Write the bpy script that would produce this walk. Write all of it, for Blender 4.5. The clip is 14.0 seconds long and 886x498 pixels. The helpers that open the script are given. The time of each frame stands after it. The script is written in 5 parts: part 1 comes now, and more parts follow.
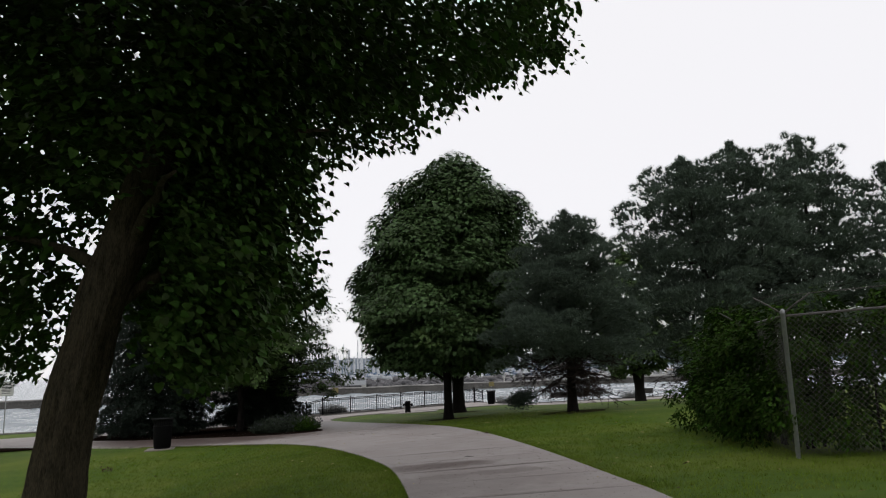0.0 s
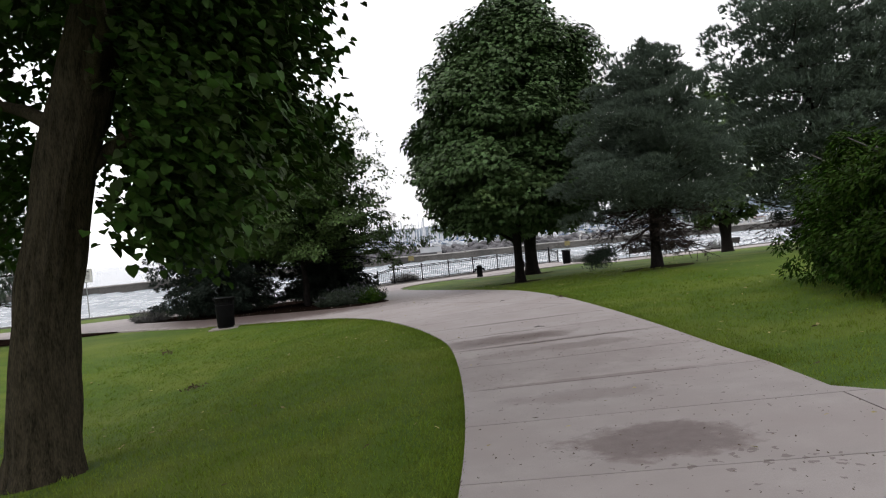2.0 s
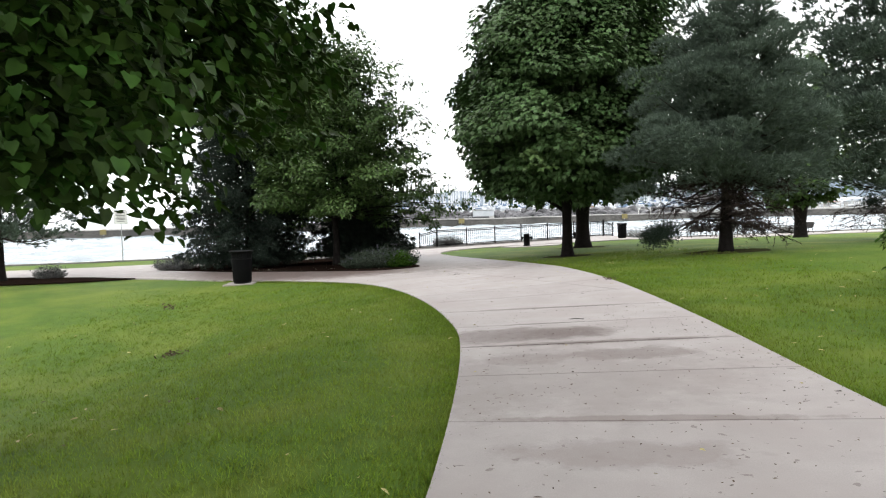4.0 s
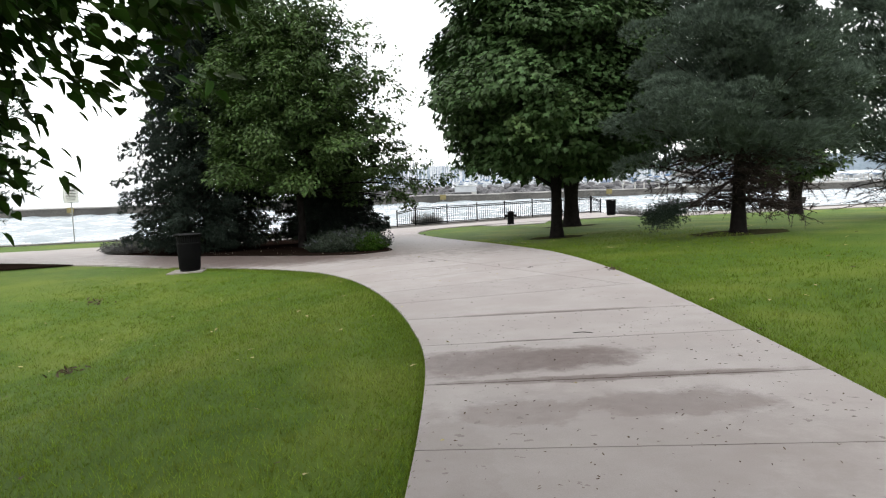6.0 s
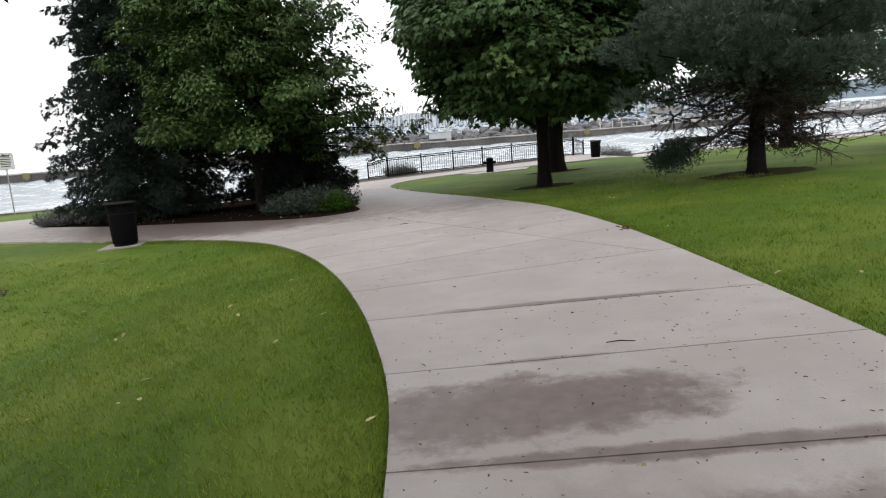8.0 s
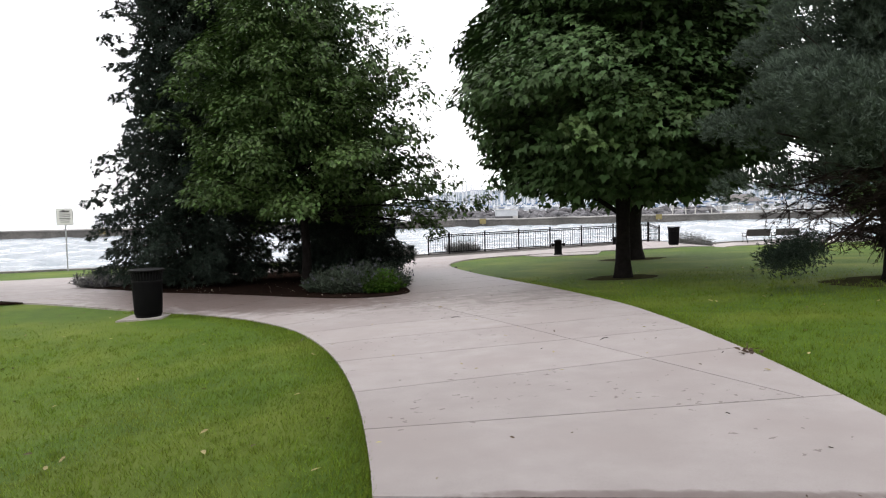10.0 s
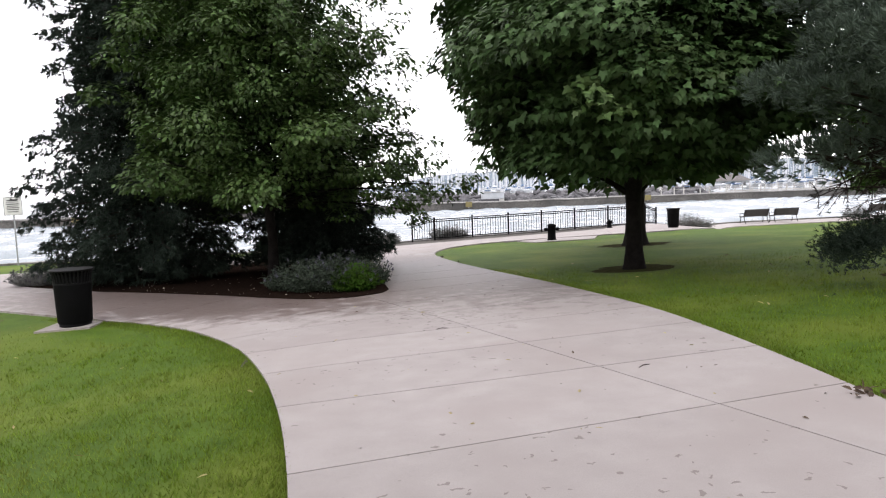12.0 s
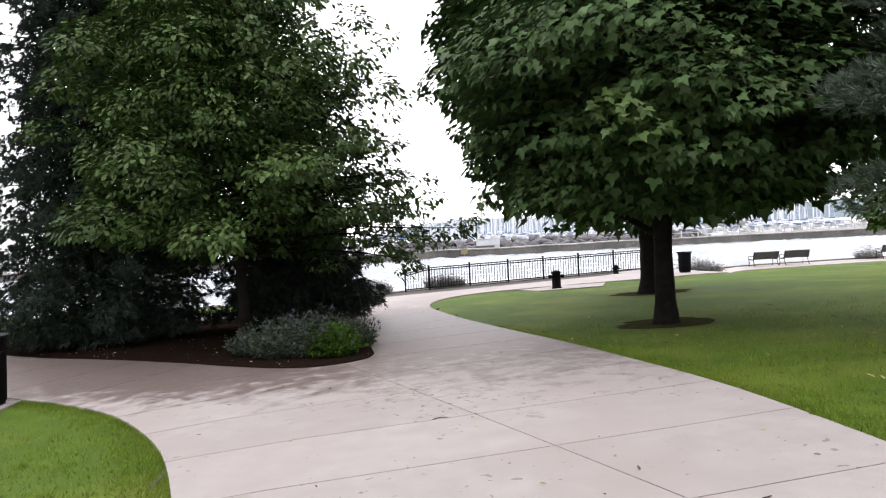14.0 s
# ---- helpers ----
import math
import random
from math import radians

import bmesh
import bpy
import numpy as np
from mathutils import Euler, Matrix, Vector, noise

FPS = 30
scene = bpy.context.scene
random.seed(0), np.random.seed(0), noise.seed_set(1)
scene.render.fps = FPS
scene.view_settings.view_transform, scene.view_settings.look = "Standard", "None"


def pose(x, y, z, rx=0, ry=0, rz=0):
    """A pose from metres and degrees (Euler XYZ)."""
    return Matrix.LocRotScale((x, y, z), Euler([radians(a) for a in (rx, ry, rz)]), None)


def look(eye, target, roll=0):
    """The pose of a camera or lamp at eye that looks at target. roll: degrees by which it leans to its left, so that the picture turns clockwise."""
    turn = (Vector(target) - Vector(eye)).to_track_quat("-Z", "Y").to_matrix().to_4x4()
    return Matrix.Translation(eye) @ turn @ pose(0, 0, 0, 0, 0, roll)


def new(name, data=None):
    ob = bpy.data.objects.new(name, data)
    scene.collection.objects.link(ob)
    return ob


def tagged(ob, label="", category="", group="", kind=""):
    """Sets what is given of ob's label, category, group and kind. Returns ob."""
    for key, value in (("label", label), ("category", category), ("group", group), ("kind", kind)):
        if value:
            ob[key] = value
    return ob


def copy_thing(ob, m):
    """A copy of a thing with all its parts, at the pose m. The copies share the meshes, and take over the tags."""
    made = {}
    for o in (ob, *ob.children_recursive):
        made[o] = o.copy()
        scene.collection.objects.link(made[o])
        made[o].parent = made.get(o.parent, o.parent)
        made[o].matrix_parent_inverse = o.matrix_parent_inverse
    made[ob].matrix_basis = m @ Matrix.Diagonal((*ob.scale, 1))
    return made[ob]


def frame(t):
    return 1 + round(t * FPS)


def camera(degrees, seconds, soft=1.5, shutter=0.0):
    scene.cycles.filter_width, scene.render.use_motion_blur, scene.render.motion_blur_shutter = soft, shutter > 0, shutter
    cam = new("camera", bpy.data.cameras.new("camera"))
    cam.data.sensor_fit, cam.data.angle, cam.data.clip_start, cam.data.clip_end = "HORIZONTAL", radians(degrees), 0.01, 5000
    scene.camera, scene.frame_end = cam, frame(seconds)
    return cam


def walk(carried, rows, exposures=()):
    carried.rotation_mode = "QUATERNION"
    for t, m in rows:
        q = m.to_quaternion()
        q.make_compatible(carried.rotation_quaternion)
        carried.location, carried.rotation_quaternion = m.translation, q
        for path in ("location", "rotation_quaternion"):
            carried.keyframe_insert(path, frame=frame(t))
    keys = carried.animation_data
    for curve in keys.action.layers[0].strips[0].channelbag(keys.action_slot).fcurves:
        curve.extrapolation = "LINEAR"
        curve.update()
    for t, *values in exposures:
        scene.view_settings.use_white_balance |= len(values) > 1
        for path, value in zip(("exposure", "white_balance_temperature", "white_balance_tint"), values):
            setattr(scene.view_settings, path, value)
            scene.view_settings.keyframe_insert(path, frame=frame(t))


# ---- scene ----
# ---- camera ----
cam = camera(65.17, 14.0, soft=1.15)
PATH = [
    (0.0, 0.000, 0.000, 1.647, -12.28, 9.66, 1.68),
    (0.5, 0.166, 0.570, 1.615, -10.09, 8.09, 0.53),
    (1.0, 0.340, 1.129, 1.592, -9.42, 5.68, 3.68),
    (1.5, 0.555, 1.708, 1.569, -8.16, -0.50, 1.97),
    (2.0, 0.739, 2.230, 1.560, -6.06, -1.04, 5.17),
    (2.5, 0.967, 2.774, 1.548, -4.96, -6.64, 4.04),
    (5.0, 1.606, 5.681, 1.501, -0.79, -2.40, 1.12),
    (5.5, 1.658, 6.298, 1.516, -5.38, -3.53, 1.65),
    (6.0, 1.730, 6.887, 1.501, -2.90, -5.88, 1.67),
    (6.5, 1.766, 7.456, 1.480, -2.78, -5.53, 0.91),
    (7.0, 1.774, 7.990, 1.458, -1.40, -7.19, 3.01),
    (7.5, 1.860, 8.629, 1.462, 1.08, -8.61, 2.45),
    (8.0, 1.926, 9.230, 1.471, -5.05, -10.31, 4.07),
    (8.5, 1.993, 9.804, 1.484, -1.35, -7.60, 1.62),
    (11.0, 2.153, 12.498, 1.435, 0.61, -3.62, 1.22),
    (11.5, 2.139, 13.089, 1.427, -3.74, -4.64, 2.78),
    (12.0, 2.163, 13.660, 1.433, -0.73, -5.28, 1.96),
    (12.5, 2.119, 14.222, 1.409, -3.57, -3.00, 1.48),
    (13.0, 2.158, 14.744, 1.383, -2.37, -1.35, 1.25),
    (13.5, 2.148, 15.293, 1.362, -2.21, -2.75, 2.05),
    (14.0, 2.176, 15.861, 1.348, -1.19, -1.38, 2.79),
]
STOPS = [(0.0, -1.58, 6500, 11), (0.5, -1.63, 6500, 11), (1.0, -1.6, 6500, 12), (1.5, -1.4, 6500, 13), (2.0, -0.92, 6500, 13), (2.5, -0.47, 6500, 11), (5.0, -0.04, 6500, 7.5), (6.5, -0.45, 6500, 8),
         (7.5, -0.57, 6500, 9), (8.0, -0.6, 6500, 9), (8.5, -0.42, 6500, 9.5), (11.0, -0.37, 6500, 14), (13.0, -0.16, 6500, 15), (14.0, -0.08, 6500, 15)]
walk(cam, [(t, pose(x, y, z, 90 + pitch, roll, yaw)) for t, x, y, z, yaw, pitch, roll in PATH], STOPS)

# ---- overcast sky and soft sun ----
world = bpy.data.worlds.new("overcast_sky")
scene.world = world
world.use_nodes = True
wn = world.node_tree
wn.nodes.clear()
sky = wn.nodes.new("ShaderNodeTexSky")
sky.sky_type, sky.sun_disc = "NISHITA", False
sky.sun_elevation, sky.sun_rotation = radians(50), radians(150)
grey = wn.nodes.new("ShaderNodeMix")
grey.data_type = "RGBA"
grey.inputs["Factor"].default_value = 0.93
grey.inputs["B"].default_value = (10.7, 10.62, 10.85, 1)
back = wn.nodes.new("ShaderNodeBackground")
back.inputs["Strength"].default_value = 0.27
wout = wn.nodes.new("ShaderNodeOutputWorld")
wn.links.new(sky.outputs[0], grey.inputs["A"])
wn.links.new(grey.outputs["Result"], back.inputs["Color"])
wn.links.new(back.outputs[0], wout.inputs[0])
sun_data = bpy.data.lights.new("sun", "SUN")
sun_data.energy, sun_data.angle, sun_data.color = 0.8, radians(40), (1.0, 0.96, 0.9)
sun = new("sun", sun_data)
sun.matrix_world = look((-20, -34, 47), (0, 0, 0))


# ---- materials ----
def mat(name, base, dark=None, rough=0.8, scale=8.0, fine=60.0, bump=0.2, metal=0.0, island=0.0, obj_vary=0.0, spec=0.5,
        blotch=None, blotch_scale=0.6, through_light=0.0, coat=0.0, stretch=1.0):
    """Two scales of noise between base and dark, fine relief, optional larger blotches and leaf translucency."""
    m = bpy.data.materials.new(name)
    m.use_nodes = True
    nt = m.node_tree
    n, l = nt.nodes, nt.links
    n.clear()
    out = n.new("ShaderNodeOutputMaterial")
    bs = n.new("ShaderNodeBsdfPrincipled")
    bs.inputs["Roughness"].default_value, bs.inputs["Metallic"].default_value = rough, metal
    bs.inputs["Specular IOR Level"].default_value = spec
    bs.inputs["Coat Weight"].default_value = coat
    tc = n.new("ShaderNodeTexCoord")
    geo = n.new("ShaderNodeNewGeometry")
    where = geo.outputs["Position"]
    if stretch != 1.0:
        mp = n.new("ShaderNodeMapping")
        mp.inputs["Scale"].default_value = (1, 1, stretch)
        l.new(where, mp.inputs["Vector"])
        where = mp.outputs[0]
    dark = dark or tuple(c * 0.6 for c in base)
    a = n.new("ShaderNodeTexNoise")
    a.inputs["Scale"].default_value, a.inputs["Detail"].default_value = scale, 5
    b = n.new("ShaderNodeTexNoise")
    b.inputs["Scale"].default_value, b.inputs["Detail"].default_value = fine, 3
    l.new(where, a.inputs["Vector"])
    l.new(where, b.inputs["Vector"])
    add = n.new("ShaderNodeMath")
    add.operation = "MULTIPLY_ADD"
    add.inputs[1].default_value = 0.5
    half = n.new("ShaderNodeMath")
    half.operation = "MULTIPLY"
    half.inputs[1].default_value = 0.5
    l.new(a.outputs[0], half.inputs[0])
    l.new(b.outputs[0], add.inputs[0])
    l.new(half.outputs[0], add.inputs[2])
    ramp = n.new("ShaderNodeMapRange")
    ramp.inputs["From Min"].default_value, ramp.inputs["From Max"].default_value = 0.36, 0.64
    l.new(add.outputs[0], ramp.inputs["Value"])
    mix = n.new("ShaderNodeMix")
    mix.data_type = "RGBA"
    mix.inputs["A"].default_value, mix.inputs["B"].default_value = (*dark, 1), (*base, 1)
    l.new(ramp.outputs[0], mix.inputs["Factor"])
    colour = mix.outputs["Result"]
    if blotch:
        c = n.new("ShaderNodeTexNoise")
        c.inputs["Scale"].default_value, c.inputs["Detail"].default_value = blotch_scale, 4
        l.new(where, c.inputs["Vector"])
        r2 = n.new("ShaderNodeMapRange")
        r2.inputs["From Min"].default_value, r2.inputs["From Max"].default_value = 0.45, 0.68
        l.new(c.outputs[0], r2.inputs["Value"])
        m2 = n.new("ShaderNodeMix")
        m2.data_type = "RGBA"
        m2.inputs["B"].default_value = (*blotch, 1)
        l.new(r2.outputs[0], m2.inputs["Factor"])
        l.new(colour, m2.inputs["A"])
        colour = m2.outputs["Result"]
    if island or obj_vary:
        hsv = n.new("ShaderNodeHueSaturation")
        src = geo.outputs["Random Per Island"] if island else n.new("ShaderNodeObjectInfo").outputs["Random"]
        k = island or obj_vary
        for socket, lo, hi in (("Value", 1 - k, 1 + k), ("Hue", 0.5 - 0.035 * k, 0.5 + 0.03 * k)):
            mr = n.new("ShaderNodeMapRange")
            mr.inputs["To Min"].default_value, mr.inputs["To Max"].default_value = lo, hi
            l.new(src, mr.inputs["Value"])
            l.new(mr.outputs[0], hsv.inputs[socket])
        l.new(colour, hsv.inputs["Color"])
        colour = hsv.outputs["Color"]
    l.new(colour, bs.inputs["Base Color"])
    if bump:
        bp = n.new("ShaderNodeBump")
        bp.inputs["Strength"].default_value, bp.inputs["Distance"].default_value = bump, 0.02
        l.new(add.outputs[0], bp.inputs["Height"])
        l.new(bp.outputs[0], bs.inputs["Normal"])
    if through_light:
        tr = n.new("ShaderNodeBsdfTranslucent")
        l.new(colour, tr.inputs["Color"])
        ms = n.new("ShaderNodeMixShader")
        ms.inputs[0].default_value = through_light
        l.new(bs.outputs[0], ms.inputs[1])
        l.new(tr.outputs[0], ms.inputs[2])
        l.new(ms.outputs[0], out.inputs[0])
    else:
        l.new(bs.outputs[0], out.inputs[0])
    return m


GRASS = mat("mown_grass", (0.076, 0.130, 0.012), (0.044, 0.085, 0.008), 0.85, 3.0, 90.0, 0.5, spec=0.15,
            blotch=(0.114, 0.150, 0.019), blotch_scale=0.45)
BLADE = mat("grass_blade", (0.170, 0.244, 0.025), (0.090, 0.144, 0.015), 0.6, 2.0, 30.0, 0.0, island=0.35, spec=0.2, through_light=0.4, blotch=(0.17, 0.22, 0.036), blotch_scale=0.9)
CONCRETE = mat("weathered_concrete", (0.358, 0.327, 0.312), (0.292, 0.264, 0.25), 0.85, 3.0, 140.0, 0.12, obj_vary=0.04,
               blotch=(0.298, 0.264, 0.249), blotch_scale=0.7)
# damp stains on the walk, the two largest with tree shade painted in: centre, half length, half width, turn in degrees,
# strength
STAINS_AND_SHADE = [(2.66, 6.98, 0.85, 0.6, -12, 1.0), (2.6, 8.6, 1.0, 0.35, -12, 0.45), (2.55, 12.88, 1.6, 0.66, -7, 1.0), (2.45, 11.45, 0.75, 0.42, -9, 0.62), (3.5, 11.4, 0.95, 0.45, -9, 0.7), (2.7, 10.7, 2.1, 1.7, -9, 0.3), (3.3, 12.12, 1.9, 0.14, -8.5, 0.95),
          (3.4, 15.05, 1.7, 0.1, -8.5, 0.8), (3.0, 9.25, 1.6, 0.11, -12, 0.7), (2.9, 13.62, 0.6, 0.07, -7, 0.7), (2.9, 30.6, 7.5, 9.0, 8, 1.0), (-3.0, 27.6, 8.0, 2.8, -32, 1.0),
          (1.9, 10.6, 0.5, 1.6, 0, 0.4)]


def stain_and_shade_concrete(m):
    """Mix soft-edged damp stains, painted tree shade and dark specks over the concrete's colour."""
    n, l = m.node_tree.nodes, m.node_tree.links
    bs = next(k for k in n if k.type == "BSDF_PRINCIPLED")
    colour = bs.inputs["Base Color"].links[0].from_socket
    geo = n.new("ShaderNodeNewGeometry")
    edge = n.new("ShaderNodeTexNoise")
    edge.inputs["Scale"].default_value, edge.inputs["Detail"].default_value, edge.inputs["Roughness"].default_value = 3.4, 8, 0.7
    l.new(geo.outputs["Position"], edge.inputs["Vector"])
    total = None
    for x, y, rx, ry, turn, strength in STAINS_AND_SHADE:
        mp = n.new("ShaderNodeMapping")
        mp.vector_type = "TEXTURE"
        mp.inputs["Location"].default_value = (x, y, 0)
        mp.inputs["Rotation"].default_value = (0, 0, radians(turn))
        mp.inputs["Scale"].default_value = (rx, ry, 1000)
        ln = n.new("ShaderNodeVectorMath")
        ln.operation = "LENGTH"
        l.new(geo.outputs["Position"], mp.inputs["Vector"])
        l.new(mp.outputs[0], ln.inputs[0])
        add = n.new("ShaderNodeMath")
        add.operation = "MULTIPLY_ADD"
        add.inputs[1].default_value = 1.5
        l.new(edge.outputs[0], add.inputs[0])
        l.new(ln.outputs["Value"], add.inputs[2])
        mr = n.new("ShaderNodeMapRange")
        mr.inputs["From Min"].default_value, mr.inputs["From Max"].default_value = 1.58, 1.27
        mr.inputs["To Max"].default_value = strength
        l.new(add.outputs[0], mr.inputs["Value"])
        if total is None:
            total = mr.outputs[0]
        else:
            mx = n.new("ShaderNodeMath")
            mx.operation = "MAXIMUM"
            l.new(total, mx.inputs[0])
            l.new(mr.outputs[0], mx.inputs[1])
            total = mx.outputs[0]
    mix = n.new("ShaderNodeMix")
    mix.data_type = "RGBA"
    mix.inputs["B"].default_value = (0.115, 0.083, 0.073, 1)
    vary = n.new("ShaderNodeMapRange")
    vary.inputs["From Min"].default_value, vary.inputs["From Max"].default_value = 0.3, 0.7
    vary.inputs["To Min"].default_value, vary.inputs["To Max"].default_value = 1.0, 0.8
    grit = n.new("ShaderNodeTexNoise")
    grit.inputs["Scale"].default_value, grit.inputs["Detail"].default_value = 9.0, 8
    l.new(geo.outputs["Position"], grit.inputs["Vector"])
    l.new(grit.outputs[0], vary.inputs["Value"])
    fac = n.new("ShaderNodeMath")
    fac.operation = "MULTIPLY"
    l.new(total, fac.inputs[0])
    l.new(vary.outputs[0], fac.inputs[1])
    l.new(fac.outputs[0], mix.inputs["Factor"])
    l.new(colour, mix.inputs["A"])
    # specks
    vo = n.new("ShaderNodeTexVoronoi")
    vo.inputs["Scale"].default_value = 8.0
    bend = n.new("ShaderNodeVectorMath")
    bend.operation = "MULTIPLY_ADD"
    bend.inputs[1].default_value = (0.16, 0.16, 0.0)
    wob = n.new("ShaderNodeTexNoise")
    wob.inputs["Scale"].default_value, wob.inputs["Detail"].default_value = 14.0, 4
    l.new(geo.outputs["Position"], wob.inputs["Vector"])
    l.new(wob.outputs["Color"], bend.inputs[0])
    l.new(geo.outputs["Position"], bend.inputs[2])
    l.new(bend.outputs[0], vo.inputs["Vector"])
    area_n = n.new("ShaderNodeTexNoise")
    area_n.inputs["Scale"].default_value = 0.5
    l.new(geo.outputs["Position"], area_n.inputs["Vector"])
    lim = n.new("ShaderNodeMapRange")
    lim.inputs["From Min"].default_value, lim.inputs["From Max"].default_value = 0.42, 0.72
    lim.inputs["To Max"].default_value = 0.27
    l.new(area_n.outputs[0], lim.inputs["Value"])
    less = n.new("ShaderNodeMath")
    less.operation = "LESS_THAN"
    l.new(vo.outputs["Distance"], less.inputs[0])
    l.new(lim.outputs[0], less.inputs[1])
    amt = n.new("ShaderNodeMath")
    amt.operation = "MULTIPLY"
    amt.inputs[1].default_value = 0.6
    l.new(less.outputs[0], amt.inputs[0])
    mix2 = n.new("ShaderNodeMix")
    mix2.data_type = "RGBA"
    mix2.inputs["B"].default_value = (0.12, 0.095, 0.085, 1)
    l.new(amt.outputs[0], mix2.inputs["Factor"])
    l.new(mix.outputs["Result"], mix2.inputs["A"])
    l.new(mix2.outputs["Result"], bs.inputs["Base Color"])
    rr = n.new("ShaderNodeMapRange")
    rr.inputs["To Min"].default_value, rr.inputs["To Max"].default_value = 0.85, 0.5
    l.new(total, rr.inputs["Value"])
    l.new(rr.outputs[0], bs.inputs["Roughness"])


stain_and_shade_concrete(CONCRETE)
JOINT = mat("joint_dirt", (0.09, 0.078, 0.066), (0.04, 0.035, 0.03), 0.95, 20, 120, 0.3)
MULCH = mat("bark_mulch", (0.023, 0.0145, 0.011), (0.006, 0.0042, 0.0035), 1.0, 18, 85, 1.0, spec=0.0)
BARK = mat("dark_bark", (0.018, 0.015, 0.0135), (0.006, 0.005, 0.0045), 0.95, 9, 60, 0.9, spec=0.1)
BARK_GREY = mat("furrowed_bark", (0.056, 0.047, 0.030), (0.013, 0.011, 0.007), 0.95, 14, 70, 1.0, stretch=0.22, spec=0.1)
LINDEN = mat("heart_leaf", (0.034, 0.07, 0.010), (0.015, 0.036, 0.005), 0.6, 1.2, 9, 0.0, island=0.5, spec=0.15, through_light=0.09)
MAPLE = mat("maple_leaf", (0.058, 0.104, 0.033), (0.033, 0.064, 0.020), 0.55, 0.9, 6, 0.0, island=0.3, spec=0.2, through_light=0.04)
CHERRY = mat("cherry_leaf", (0.066, 0.114, 0.027), (0.028, 0.054, 0.014), 0.55, 0.8, 6, 0.0, island=0.32, spec=0.22, through_light=0.08)
PINE = mat("pine_needle", (0.102, 0.138, 0.104), (0.050, 0.072, 0.053), 0.65, 1.0, 8, 0.0, island=0.3, spec=0.2)
SPRUCE = mat("spruce_needle", (0.022, 0.035, 0.024), (0.009, 0.016, 0.011), 0.7, 1.2, 8, 0.0, island=0.35, spec=0.2)
TWIG = mat("dead_twig", (0.04, 0.03, 0.026), (0.02, 0.015, 0.013), 0.95, 8, 50, 0.3, spec=0.1)
CATMINT = mat("catmint_leaf", (0.042, 0.055, 0.036), (0.018, 0.027, 0.017), 0.7, 5, 30, 0.0, island=0.5, spec=0.2, through_light=0.08)
BLOOM = mat("catmint_bloom", (0.07, 0.068, 0.09), (0.045, 0.045, 0.06), 0.7, 5, 30, 0.0, island=0.4)
FROND = mat("grey_grass_tuft", (0.145, 0.143, 0.132), (0.07, 0.072, 0.066), 0.75, 5, 30, 0.0, island=0.4, through_light=0.1)
VINE = mat("vine_leaf", (0.034, 0.072, 0.007), (0.012, 0.029, 0.003), 0.7, 1.2, 8, 0.0, island=0.5, spec=0.06, through_light=0.06)
YOUNG = mat("young_maple_leaf", (0.075, 0.125, 0.035), (0.055, 0.095, 0.026), 0.6, 0.9, 6, 0.0, island=0.2, spec=0.3, through_light=0.08)
SOIL = mat("bare_soil", (0.072, 0.066, 0.036), (0.03, 0.034, 0.014), 1.0, 9, 60, 0.8, spec=0.0)
RUSTING = mat("old_wire", (0.10, 0.095, 0.09), (0.06, 0.055, 0.05), 0.7, 14, 90, 0.0)
BLACK = mat("black_powder_coat", (0.007, 0.007, 0.008), (0.004, 0.004, 0.004), 0.6, 12, 90, 0.03, spec=0.1)
BLACK_WORN = mat("worn_black_plastic", (0.0045, 0.0045, 0.005), (0.003, 0.003, 0.003), 0.75, 8, 70, 0.08, spec=0.05)
GALV = mat("galvanised_steel", (0.36, 0.37, 0.38), (0.25, 0.26, 0.27), 0.5, 14, 90, 0.04, metal=0.15)
WHITE = mat("white_sign_face", (0.78, 0.78, 0.76), (0.70, 0.70, 0.68), 0.5, 8, 60, 0.0)
INK = mat("sign_ink", (0.03, 0.03, 0.03), (0.02, 0.02, 0.02), 0.6, 8, 60, 0.0)
STONE = mat("lake_stone", (0.26, 0.25, 0.235), (0.11, 0.105, 0.10), 0.9, 1.2, 9, 0.6, obj_vary=0.35)
WALLMAT = mat("breakwater_concrete", (0.15, 0.142, 0.128), (0.05, 0.048, 0.045), 0.9, 0.5, 5, 0.5, blotch=(0.055, 0.053, 0.05), blotch_scale=0.25)
CAPMAT = mat("breakwater_cap", (0.50, 0.49, 0.46), (0.30, 0.29, 0.27), 0.9, 0.5, 6, 0.3)
COPING = mat("stained_coping", (0.34, 0.33, 0.31), (0.09, 0.086, 0.08), 0.9, 0.45, 5, 0.4)
YELLOW = mat("yellow_marker", (0.22, 0.18, 0.06), (0.13, 0.11, 0.05), 0.7, 3, 20, 0.0)
HULL = mat("white_hull", (0.52, 0.54, 0.56), (0.40, 0.42, 0.44), 0.4, 1, 8, 0.0, obj_vary=0.2)
BLUE_CANVAS = mat("blue_canvas", (0.09, 0.17, 0.30), (0.05, 0.11, 0.2), 0.8, 2, 12, 0.0, obj_vary=0.25)
ALU = mat("pale_mast", (0.62, 0.64, 0.66), (0.40, 0.42, 0.44), 0.5, 2, 10, 0.0)
# distance haze is mixed into the blue-grey colour of the woods
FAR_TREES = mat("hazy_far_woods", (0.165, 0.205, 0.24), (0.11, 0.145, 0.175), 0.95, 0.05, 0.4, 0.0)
JETTY_STONE = mat("jetty_stone", (0.145, 0.142, 0.148), (0.045, 0.045, 0.048), 0.9, 0.9, 6, 0.6, obj_vary=0.35)
ORANGE = mat("orange_canvas", (0.35, 0.19, 0.08), (0.26, 0.14, 0.06), 0.8, 2, 12, 0.0)
TAN_STONE = mat("tan_stone", (0.22, 0.18, 0.14), (0.13, 0.105, 0.08), 0.9, 5, 40, 0.5)
